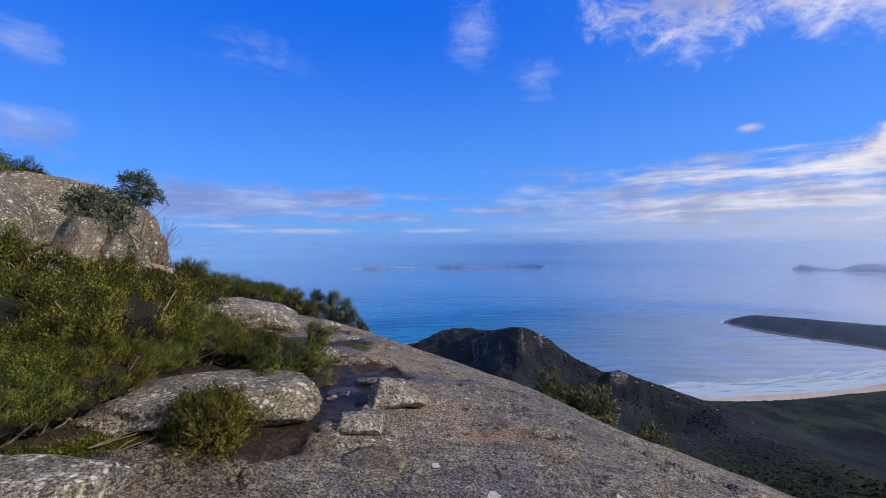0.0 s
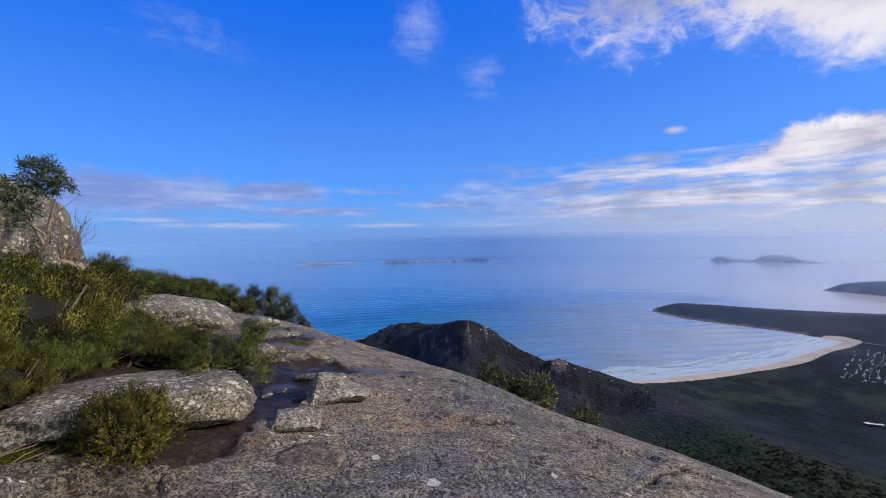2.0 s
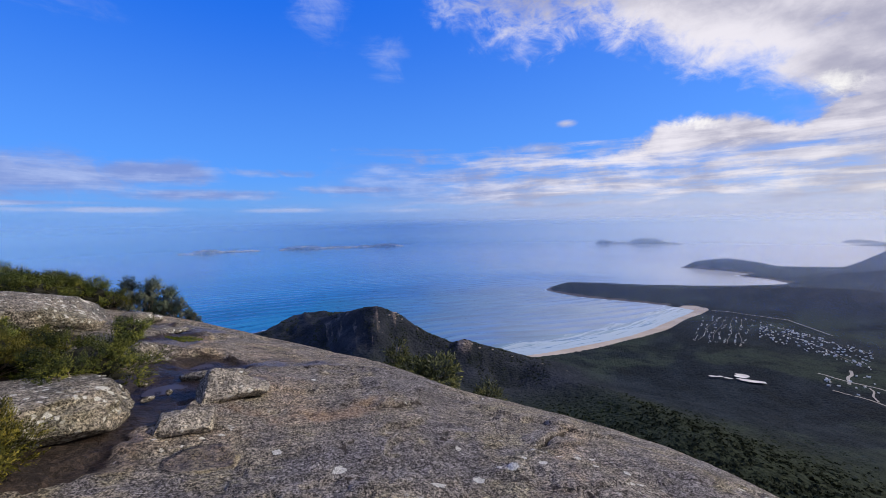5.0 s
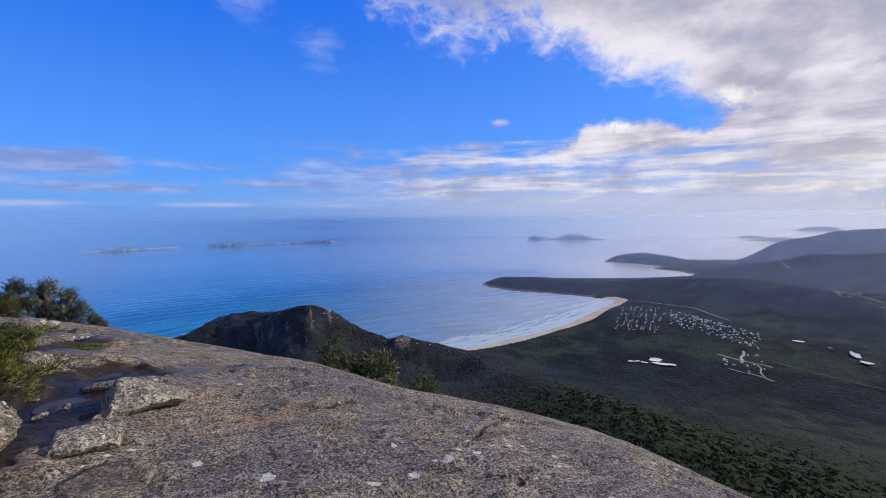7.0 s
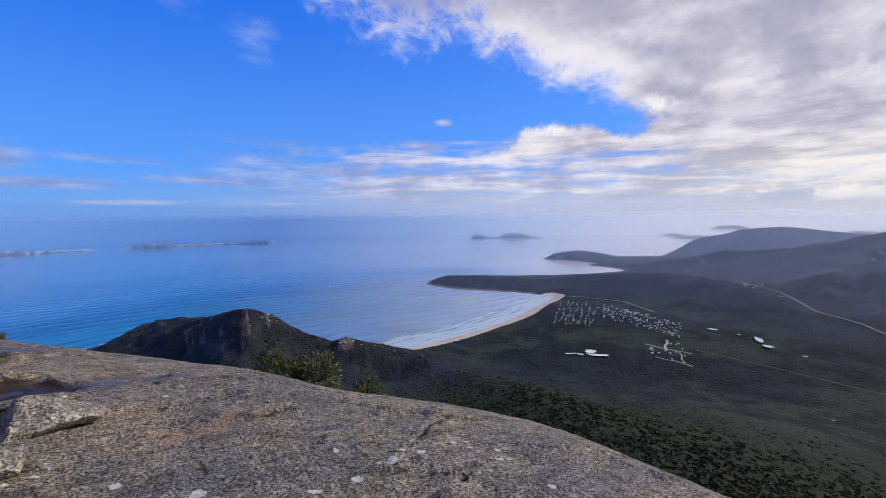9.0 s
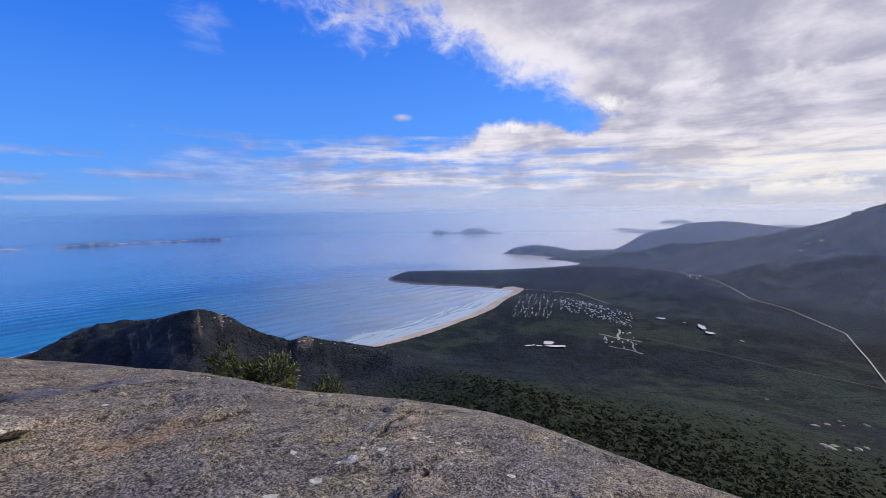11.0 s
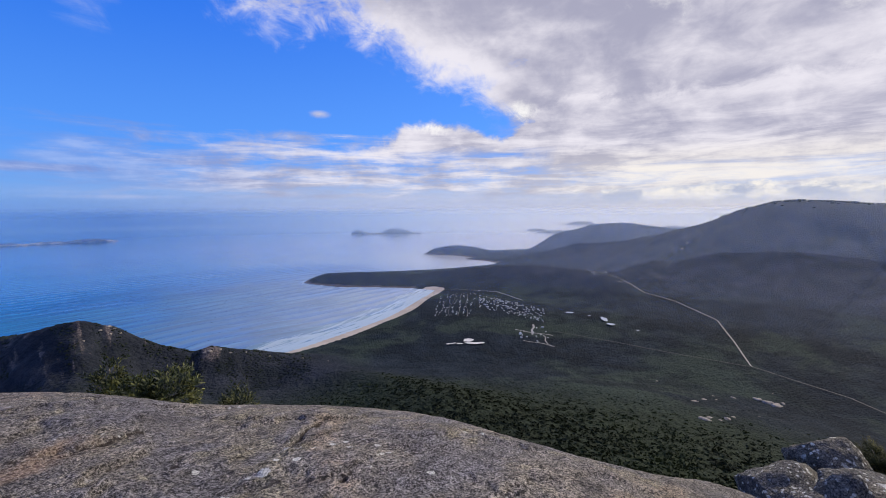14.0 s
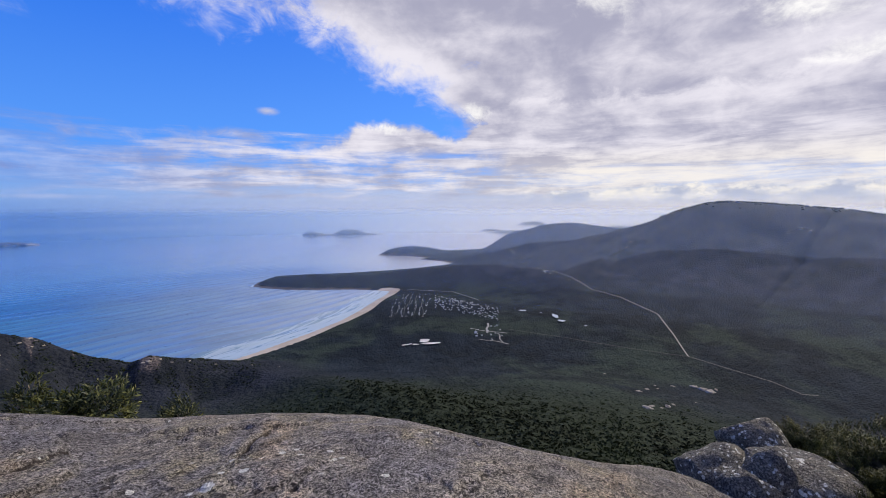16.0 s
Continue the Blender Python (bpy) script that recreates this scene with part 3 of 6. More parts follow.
COAST = [polar(a, r, None, 0)[:2] for a, r in (
    (-60, 1500), (-30, 1900), (-12, 2150), (-6, 2330), (-4.0, 2370), (1, 2450), (6, 2300), (12, 2050), (20, 1850), (26, 1760),
    (30.4, 1712), (33.5, 1770), (36.8, 1860), (40.5, 1980), (44.1, 2140), (46.5, 2320), (48.6, 2550), (50.2, 2740), (50.9, 2870), (47.5, 2960),
    (44.1, 3010), (38.4, 3090), (35.2, 3230), (33.5, 3360), (34.2, 3520), (40, 3700), (48, 3830), (55, 4000), (58.6, 4180), (59.5, 4360),
    (57.5, 4560), (54.8, 4680), (56.3, 4860), (53.5, 5080), (49.2, 5220), (50, 5420), (55, 5600), (60, 5650), (64, 5900), (68, 6300), (74, 7200), (85, 8200), (105, 8400),
    (140, 8000), (200, 7000), (270, 5000))]
BEACH = flat_line((30.4, 1712), (33.5, 1770), (36.8, 1860), (40.5, 1980), (44.1, 2140), (46.5, 2320), (48.6, 2550), (50.2, 2740), (51.2, 2880))
RIDGES = [
    # crest line, half width
    ([polar(-4.5, 2280, -13.6), polar(-0.6, 2200, -11.75), polar(1.8, 2100, -11.2), polar(5.0, 1900, -11.9)], 330),
    ([polar(5.0, 1750, -12.1), polar(8.5, 1550, -11.35), polar(10.6, 1450, -11.15), polar(13.4, 1420, -12.35), polar(17.0, 1400, -15.0), polar(20.6, 1380, -16.6),
      polar(22.4, 1360, -16.15), polar(25, 1380, -16.9), polar(27.0, 1380, -17.3), polar(31.0, 1360, -18.6)], 190),
    ([polar(10.6, 1450, -11.2), polar(9.0, 1100, -18.0), polar(9.0, 700, -27.0)], 170),
    ([polar(31.0, 1360, -18.6), polar(35.6, 1220, -20.5), polar(40, 1080, -21.6), polar(44.7, 960, -22.5), polar(52, 800, -25)], 130),
    ([polar(33.4, 3380, -9.4), polar(34.8, 3420, -8.75), polar(36.4, 3460, -8.2), polar(39.1, 3440, -8.33), polar(44.1, 3400, -8.43), polar(48.6, 3380, -8.74), polar(53.2, 3340, -8.16),
      polar(59.4, 3250, -7.6), polar(64.8, 3100, -7.43), polar(70.1, 2950, -7.87), polar(74.5, 2800, -8.85), polar(78, 2750, -10.4)], 260),
    ([polar(49.0, 5230, -6.1), polar(51.0, 5250, -5.21), polar(54.0, 5250, -4.79), polar(57.1, 5250, -5.28), polar(59.4, 5250, -5.83), polar(64.0, 5100, -5.67)], 260),
    ([polar(64.0, 5100, -5.67), polar(67.4, 4900, -3.37), polar(71.5, 4800, -2.07), polar(75.1, 4800, -1.61), polar(78.5, 4900, -2.31), polar(81.9, 4700, -2.6)], 560),
    ([polar(78.5, 6800, -2.4), polar(80.5, 6800, -2.1), polar(83, 6800, -2.3)], 500),
    ([polar(80, 4300, -3.4), polar(81.9, 4200, -2.49), polar(85.0, 4100, -1.41), polar(88.5, 4000, 0.07), polar(90.3, 4000, 0.6), polar(92.3, 4000, 0.74), polar(95, 4000, 0.55), polar(97.7, 4000, 0.30), polar(101.2, 4000, -0.13),
      polar(104.6, 3900, -0.67), polar(112, 3800, -2.0), polar(130, 3800, -3.0)], 800),
    ([polar(81.5, 3900, -3.7), polar(80.0, 3500, -5.2), polar(78, 3150, -7.6)], 330),
    ([polar(97, 3900, 0.0), polar(94, 3400, -5.0), polar(93, 3000, -9.5)], 380),
]


def country(x, y, detail=True):
    """Height of the land over the eye, distance from the shore (inland positive), length along the shore, distance from the beach."""
    r = np.hypot(x, y)
    shore = [(a, b, 0.0) for a, b in COAST]
    d, _, along = to_line(x, y, shore + shore[:1])
    sd = np.where(inside(x, y, COAST), d, -d)
    rough = fbm(x / 260, y / 260, 5, 3)
    base = np.maximum(-562 + 545 * np.exp(-r / 620.0) * (1 - 0.7 * sstep(1100, 1550, r)), -547 + 10 * fbm(x / 420, y / 420, 3, 8))
    z = base
    for pts, w in RIDGES:
        dd, crest, _ = to_line(x, y, pts)
        dd = np.maximum(dd + min(w * 0.35, 70) * rough * sstep(0.05 * w, 0.6 * w, dd), 0)
        z = np.maximum(z, base + (crest - base) * np.exp(-(dd / w) ** 1.6))
    z = np.where(z - base > 1, z + 26 * rough * sstep(20, 90, z - base) * sstep(0, 1, (z - base) / 150), z)
    z = np.where(z - base > 40, z + (26 * fbm(x / 130, y / 130, 4, 34) + 75 * (0.22 - np.abs(fbm(x / 420 + y / 900, y / 420, 4, 36)))) * sstep(60, 260, z - base) * sstep(2500, 3200, r) * sstep(30, 170, to_line(x, y, RIDGES[8][0])[0]), z)
    # gullies run down the flanks of the near headland
    az = np.degrees(np.arctan2(x, y))
    gully = np.abs(fbm(x / 170 + y / 700, y / 330, 4, 55)) * 1.6 + 0.6 * np.abs(fbm(x / 60, y / 110, 3, 57)) - 0.34
    flank = sstep(25, 110, z - base) * sstep(1000, 1250, r) * sstep(2500, 2300, r) * sstep(-8, -3, az) * sstep(30, 22, az)
    z = z + 70 * gully * flank * sstep(10, 120, to_line(x, y, RIDGES[1][0])[0])
    db, _, _ = to_line(x, y, BEACH)
    rise = np.where(db < 130, 150.0, 55.0)
    k = 1 - np.exp(-np.maximum(sd, 0) / rise)
    land = SEA_Z + 1.0 + np.maximum(sd, 0).clip(0, 60) * 0.05 + (z - SEA_Z - 4) * k
    if detail:
        land = land + (4.5 * fbm(x / 16, y / 16, 2, 21) + 3.0 * lumps(x / 7, y / 7, 5)) * sstep(35, 80, sd) * sstep(3200, 1600, r)
    return np.where(sd > 0, land, SEA_Z + sd * 0.25), sd, along, db


def make_ground():
    az = np.concatenate([np.arange(-62, -6, 0.5), np.arange(-6, 114, 0.24), np.arange(114, 297, 3.0), [298.0]])
    r = np.concatenate([np.geomspace(110, 400, 40), np.geomspace(404, 8600, 240)])
    A, R, quads = polar_grid(az, r)
    x, y = R * np.sin(A), R * np.cos(A)
    z, sd, along, db = country(x, y)
    deg = np.degrees(A)
    sand = sstep(125, 85, db) * sstep(72, 50, sd + 8 * np.sin(along / 90)) * (sd > -40)
    slope_face = sstep(1000, 1250, R) * sstep(-1, 6, deg) * sstep(24, 14, deg)
    knob = np.exp(-((deg - 22.6) / 1.4) ** 2) * sstep(1250, 1330, R) * sstep(1500, 1420, R)
    cliff = sstep(60, 10, sd) * sstep(100, 200, db) * 0.9
    bare = np.clip(slope_face * (0.26 + 1.6 * fbm(deg / 0.32 + R / 160, R / 200, 5, 40, 0.6)) + 0.8 * knob + cliff, 0, 1)
    # far hills take the painted haze tone by height and distance
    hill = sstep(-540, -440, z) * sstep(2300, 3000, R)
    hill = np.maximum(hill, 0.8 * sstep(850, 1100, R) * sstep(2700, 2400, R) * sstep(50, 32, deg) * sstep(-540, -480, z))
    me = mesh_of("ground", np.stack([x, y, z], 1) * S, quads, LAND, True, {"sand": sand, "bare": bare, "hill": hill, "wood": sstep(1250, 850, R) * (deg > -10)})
    return tagged(new("ground", me), "dark green bushland valley, hills and sandy beach by the sea", "ground", kind="structure")


def make_sea():
    az = np.concatenate([np.arange(-62, 4, 0.8), np.arange(4, 28, 0.4), np.arange(28, 52, 0.33), np.arange(52, 60, 0.3), np.arange(60, 76, 0.6), np.arange(76, 299, 2.0)])
    r = np.concatenate([np.arange(1500, 3100, 9.0), np.arange(3100, 5400, 16.0), np.geomspace(5400, 24700, 70)])
    A, R, quads = polar_grid(az, r)
    x, y = R * np.sin(A), R * np.cos(A)
    shore = [(a, b, 0.0) for a, b in COAST]
    d, _, _ = to_line(x, y, shore)
    db, _, ab = to_line(x, y, BEACH)
    bay = sstep(900, 300, db)
    swell = 0.55 * db + 0.45 * (x * math.sin(radians(24)) + y * math.cos(radians(24)))
    # long low swell rolling into the bay
    phase = swell / 97.0 * 2 * math.pi + 5.0 * fbm(x / 420, y / 420, 3, 91)
    crest = (0.5 + 0.5 * np.sin(phase)) ** 4.0 * (0.45 + 1.2 * np.clip(0.5 + 1.4 * fbm(x / 260, y / 260, 3, 92), 0, 1))
    rise = np.where(inside(x, y, COAST), 0.0, 13.0) * crest * (0.25 + 0.75 * sstep(2600, 900, db)) * sstep(5200, 3000, R) * (1 - sstep(2550, 2950, R) * sstep(39, 45, np.degrees(A))) * sstep(30, 160, db) * sstep(15, 80, d)
    # the painted sheen and glitter grow with bearing
    me = mesh_of("sea", np.stack([x, y, SEA_Z + rise], 1) * S, quads, SEA, True, {"shore": db * S, "along": ab * S, "bay": bay, "sun_glare": sstep(40, 68, np.degrees(A)) * 0.95, "coast": d * S, "sky_sheen": sstep(0, 58, np.degrees(A)) * (0.85 + 0.3 * fbm(x / 900, y / 900, 3, 90))})
    return tagged(new("water", me), "calm blue sea with low swell and white surf", "sea", kind="structure")


make_ground()
make_sea()


def make_island(name, humps, label, depth=220.0):
    """humps: bearing, distance, angle of the foot below the eye, angle of the top, half width in degrees."""
    a0, a1 = min(h[0] - h[3] for h in humps), max(h[0] + h[3] for h in humps)
    dist = humps[0][1]
    n, k = 150, 16
    az = np.linspace(a0, a1, n)
    across = np.linspace(-1, 1, k)
    A, C = np.meshgrid(az, across, indexing="ij")
    hgt = np.zeros(A.shape)
    for a, r, top, half in humps:
        t = np.clip(1 - ((A - a) / half) ** 2, 0, 1)
        hgt = np.maximum(hgt, top * t ** 0.75)
    hgt = hgt * np.clip(1 - C ** 2, 0, 1) ** 0.6 * (1 + 0.35 * fbm(A * 2.2, C * 3 + a0, 4, 7))
    R = dist + C * depth * (0.5 + 0.5 * np.clip(hgt / (hgt.max() + 1e-6), 0, 1)) + 60 * fbm(A * 3, A * 0 + 2, 3, 9)
    x, y = R * np.sin(np.radians(A)), R * np.cos(np.radians(A))
    z = SEA_Z - 6 + hgt
    i, j = np.meshgrid(np.arange(n - 1), np.arange(k - 1), indexing="ij")
    v = (i * k + j).ravel()
    me = mesh_of(name, np.stack([x, y, z], -1).reshape(-1, 3) * S, np.stack([v, v + k, v + k + 1, v + 1][::-1], 1), ISLE, True, {"bare": (hgt < 36).ravel() * 0.55 + 1.5 * fbm(A * 1.6, C * 2 + a0, 3, 17).ravel()})
    return tagged(new(name, me), label, "island", "islands in the bay")


def make_isle_material():
    m, T = material("hazed_island_scrub")
    pos = T.node("ShaderNodeTexCoord").outputs["Object"]
    mid, leaf = T.noise(pos, 0.06, 5, 0.6), T.noise(pos, 0.5, 4, 0.6)
    # scrub paled and greyed, with distance haze painted into its colour
    scrub = T.mix(mid.step(0.35, 0.65), (0.08, 0.088, 0.098), (0.15, 0.16, 0.16))
    rock = T.mix(leaf.step(0.35, 0.65), (0.26, 0.25, 0.24), (0.55, 0.52, 0.48))
    T.put(T.bsdf.inputs["Base Color"], T.mix((T.attr("bare") + (mid - 0.5) * 0.8).step(0.25, 0.55), scrub, rock))
    T.bsdf.inputs["Roughness"].default_value = 0.95
    bump(T, mid + leaf * 0.4, 0.5, 2.0)
    return m


ISLE = make_isle_material()
D = 9700.0
make_island("island", [(-12.0, D, 26, 0.7), (-9.6, D, 85, 1.9)], "pale rocky island with scrub, hazy in the distance")
make_island("island", [(-6.9, D, 45, 1.4), (-4.9, D, 35, 1.3)], "low pale rocky islet, hazy in the distance")
make_island("island", [(1.3, D, 85, 3.0), (5.6, D, 48, 2.2), (9.0, D, 46, 2.4), (12.0, D, 72, 2.4)], "long rocky scrub-covered island, hazy in the distance")
make_island("island", [(40.7, 9600, 105, 1.05), (41.4, 9600, 60, 1.6), (42.9, 9600, 40, 2.6), (45.7, 9600, 130, 2.3), (47.6, 9600, 45, 2.2)], "twin-humped grey island, hazy in the distance")
make_island("island", [(64.7, 11000, 60, 1.5)], "small low grey island, hazy in the distance")
make_island("island", [(67.6, 10000, 75, 3.2), (71, 10000, 70, 3.4)], "long low grey island, hazy in the distance")
make_island("island", [(70.3, 15500, 120, 2.0)], "far low grey island, hazy in the distance", 300)


def make_haze_sheet(r, foot, low, high, top, amount, span, cool=(0.36, 0.70, 1.0), warm=(0.90, 0.95, 0.96), glow=False):
    """A curved sheet standing in for distant haze: clear at its foot and its top, thickest between low and high."""
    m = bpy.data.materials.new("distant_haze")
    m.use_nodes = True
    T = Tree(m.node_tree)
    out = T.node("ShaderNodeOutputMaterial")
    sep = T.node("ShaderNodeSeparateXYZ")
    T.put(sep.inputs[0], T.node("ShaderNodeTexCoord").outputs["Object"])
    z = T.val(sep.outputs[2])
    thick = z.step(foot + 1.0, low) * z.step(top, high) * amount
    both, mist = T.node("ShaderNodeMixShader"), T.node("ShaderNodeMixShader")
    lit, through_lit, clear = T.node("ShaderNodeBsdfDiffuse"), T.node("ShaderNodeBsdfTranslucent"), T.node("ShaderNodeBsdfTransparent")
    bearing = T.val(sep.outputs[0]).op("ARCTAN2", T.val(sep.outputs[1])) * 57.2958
    # haze colour pales by bearing, towards the sun
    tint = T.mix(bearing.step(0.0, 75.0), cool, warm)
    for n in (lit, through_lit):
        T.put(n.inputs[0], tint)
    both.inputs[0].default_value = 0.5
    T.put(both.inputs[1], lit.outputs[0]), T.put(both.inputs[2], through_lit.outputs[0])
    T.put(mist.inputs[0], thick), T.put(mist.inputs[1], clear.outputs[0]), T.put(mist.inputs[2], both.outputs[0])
    if glow:   # the last sheet glows in the horizon's colour, blending sea into sky
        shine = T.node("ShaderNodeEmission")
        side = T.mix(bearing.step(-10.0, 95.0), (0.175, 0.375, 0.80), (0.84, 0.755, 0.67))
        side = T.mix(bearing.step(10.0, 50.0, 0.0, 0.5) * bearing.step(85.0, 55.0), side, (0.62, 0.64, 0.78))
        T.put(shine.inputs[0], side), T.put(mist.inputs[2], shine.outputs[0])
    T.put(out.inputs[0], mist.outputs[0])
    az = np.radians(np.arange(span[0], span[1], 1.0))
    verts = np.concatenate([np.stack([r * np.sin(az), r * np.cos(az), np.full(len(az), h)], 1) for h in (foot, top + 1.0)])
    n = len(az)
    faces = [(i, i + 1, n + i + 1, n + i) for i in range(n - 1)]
    return tagged(new("haze_sheet", mesh_of("haze_sheet", verts, faces, m)), "see-through sheet standing in for haze over sea and hills", "haze", kind="structure")


# sheets added one behind another to imitate haze before sea, islands and hills
make_haze_sheet(1330.0, -111.0, -58.0, -24.0, 4.0, 0.36, (-75, 118))
make_haze_sheet(3200.0, -111.5, -84.0, -30.0, 25.0, 0.66, (-75, 118))
make_haze_sheet(4000.0, -111.5, -92.0, -30.0, 40.0, 0.92, (-75, 118), glow=True)
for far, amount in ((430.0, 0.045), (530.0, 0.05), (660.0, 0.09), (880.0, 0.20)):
    make_haze_sheet(far, -111.0, -111.0 + far * 0.045, 0.0, far * 0.045, amount, (-75, 118), (0.42, 0.64, 1.0), (0.54, 0.68, 1.0))

# ---- the summit: granite dome falling away to the bay, rising to a boulder outcrop on the other side ----
EYE = 1.9
RIM = [  # bearing, angle of the rim below the eye, distance of the rim
    (-200, 1, 14), (-120, 0, 15), (-60, -3, 16), (-45, 1.5, 15), (-33, 4, 14), (-25, 7.0, 13.5), (-15, 9.9, 12.5), (-9.7, 11.8, 11.2), (-4.0, 14.0, 10.0), (5.0, 17.15, 8.4), (13.1, 19.5, 7.3), (22.8, 22.75, 6.5),
    (34.5, 24.8, 5.9), (43.6, 25.95, 5.6), (51.4, 27.1, 5.2), (59.4, 28.8, 4.8), (65.7, 29.6, 4.6), (73, 30.3, 4.5), (80, 30.4, 4.8), (88, 29.4, 6.0), (95, 30.2, 6.6), (110, 30.5, 7.0), (130, 20, 8), (160, 1, 14)]


def rim(deg):
    az = np.array([p[0] for p in RIM], dtype=float)
    wide = np.stack([np.interp(deg + o, az, np.tan(np.radians([p[1] for p in RIM]))) for o in (-2, 0, 2)]).mean(0)
    return wide, np.stack([np.interp(deg + o, az, [p[2] for p in RIM]) for o in (-3, 0, 3)]).mean(0)


def summit(x, y, detail=True):
    """Height of the summit's surface."""
    x, y = np.asarray(x, dtype=float), np.asarray(y, dtype=float)
    r = np.hypot(x, y)
    deg = np.degrees(np.arctan2(x, y))
    deg = np.where(deg > 160, deg - 360, deg)
    t, re = rim(deg)
    near = np.clip(1 - r / re, 0, None)
    past = np.clip(r / re - 1, 0, None)
    z = -t * r - EYE * near ** 1.55 - 2.6 * (past * re * 0.45) ** 1.6 * np.where(deg < -18, 0.25, np.where(deg > 84, 0.2, 1.0))
    z = z * sstep(0.0, 0.9, r) - EYE * (1 - sstep(0.0, 0.9, r))
    if detail:
        fade = sstep(1.0, 0.75, r / re) * 0.5 + 0.5
        ridged = 0.030 * np.abs(fbm(x / 0.55, y / 0.55, 3, 61)) + 0.028 * np.abs(fbm(x / 0.16, y / 0.16, 2, 63))
        z = z + (ridged + 0.13 * fbm(x / 1.3, y / 1.3, 4, 50) + 0.045 * fbm(x / 0.30, y / 0.30, 4, 60, 0.6) + 0.016 * fbm(x / 0.07, y / 0.07, 2, 66)) * fade
    return z


def ground_at(az, r):
    p = spot(az, r)
    return float(summit(np.array([p.x]), np.array([p.y]))[0])


BASINS = [(a, q, w, ground_at(a, q) - 0.055) for a, q, w in ((-13.6, 5.2, 0.62), (-9.9, 6.2, 0.40))]   # bearing, distance, width and level of the standing water


def crack_lines():
    def line(*pts): return [(*spot(a, r)[:2], 0.0) for a, r in pts]
    return [line((-8, 4.35), (-2, 4.3), (4, 4.25), (8, 4.3), (11, 4.5)), line((-13, 3.5), (-10, 3.6), (-7, 3.5), (-5.5, 3.2)), line((10.6, 4.36), (12.5, 4.38), (14.2, 4.44), (16, 4.58), (17.8, 4.62)), line((33.2, 3.95), (34.4, 4.12), (35.4, 4.28), (36.6, 4.52))]


def make_summit():
    az = np.concatenate([np.arange(-64, 114, 0.25), np.arange(114, 295, 3.0), [296.0]])
    r = np.concatenate([[0.02, 0.3, 0.7], np.geomspace(1.2, 13, 310), np.geomspace(13.4, 46, 22)])
    A, R, quads = polar_grid(az, r)
    x, y = R * np.sin(A), R * np.cos(A)
    z = summit(x, y)
    deg = np.degrees(A)
    deg = np.where(deg > 160, deg - 360, deg)
    back = sstep(-150, -95, deg)   # the far side is plain dry rock
    crack = np.zeros(x.shape)
    ochre = np.zeros(x.shape)
    for i, pts in enumerate(crack_lines()):
        d, _, _ = to_line(x + 0.07 * fbm(x / 0.25, y / 0.25, 3, 70), y + 0.07 * fbm(x / 0.25, y / 0.25, 3, 71), pts)
        crack = np.maximum(crack, (0.8, 0.55, 1.0, 1.0)[i] * np.exp(-(d / (0.018, 0.02, 0.027, 0.022)[i]) ** 2))
        ochre = np.maximum(ochre, np.exp(-(d / 0.30) ** 2) * (1.05, 0.45, 0.7, 0.25)[i] * (0.65 + 1.6 * fbm(x / 0.8, y / 0.8, 3, 75)))
    z = z - 0.026 * crack
    # thin plates of the skin have broken away here and there
    for size, tall, seed, level in ((1.5, 0.034, 101, 0.05), (0.75, 0.020, 111, 0.07), (2.6, 0.05, 121, 0.03)):
        f = fbm(x / size, y / (size * 0.7), 5, seed, 0.55) - level
        z = z + tall * (sstep(0.0, 0.022 / size, f) - 0.35) * sstep(1.0, 0.85, R / rim(deg)[1])
        crack = np.maximum(crack, 0.8 * np.exp(-((f + 0.006) / (0.012 / size)) ** 2) * sstep(0.0, 0.12, fbm(x / 0.5, y / 0.5, 3, seed + 5)))
    # the upper sheet of the granite ends in low lips
    shift = 0.32 * fbm(x / 0.6, y / 0.6, 5, 77, 0.6)
    for azs, rs, tall in (((-10, -5, 0, 5, 9, 13), (4.35, 4.38, 4.32, 4.28, 4.4, 4.7), 0.014), ((9, 11.5, 15, 19), (4.5, 4.40, 4.5, 4.7), 0.045), ((-18, -15, -11, -8, -5), (6.35, 6.5, 6.62, 6.65, 6.2), 0.10), ((-15, -12, -9, -6, -3), (9.3, 9.6, 9.6, 9.0, 8.4), 0.05), ((31, 34, 36.5, 39), (3.8, 4.05, 4.5, 5.0), 0.04), ((-16, -12, -8, -4), (3.45, 3.72, 3.6, 3.2), 0.014)):
        line = np.interp(deg, azs, rs)
        ends = sstep(azs[0], azs[0] + 3, deg) * sstep(azs[-1], azs[-1] - 3, deg)
        past = R + shift - line
        z = z + tall * ends * sstep(0.0, 0.05, past) * np.exp(-np.maximum(past, 0) / 0.9)
        crack = np.maximum(crack, ends * (0.75 if tall > 0.03 else 0.35) * np.exp(-((past + 0.01) / 0.034) ** 2) * sstep(-0.25, 0.10, fbm(x / 0.4, y / 0.4, 3, 78)))
    wander = fbm(x / 0.7, y / 0.7, 4, 80)
    trench, _, _ = to_line(x, y, [(*spot(a, q)[:2], 0.0) for a, q in ((-18.5, 4.7), (-15.5, 5.0), (-12.5, 5.5), (-9.5, 6.2))])
    upper, _, _ = to_line(x, y, [(*spot(a, q)[:2], 0.0) for a, q in ((-17, 7.3), (-13, 8.0), (-11.5, 8.8), (-13.5, 9.8))])
    trench = np.minimum(trench, upper + 0.38)
    soil = sstep(0.72, 0.40, trench + wander * 0.9)
    garden = np.maximum(sstep(-19, -25, deg + wander * 8) * sstep(4.3, 5.2, R + wander * 1.2), sstep(-22, -26, deg + wander * 10) * sstep(3.45, 3.75, R + wander * 0.9))
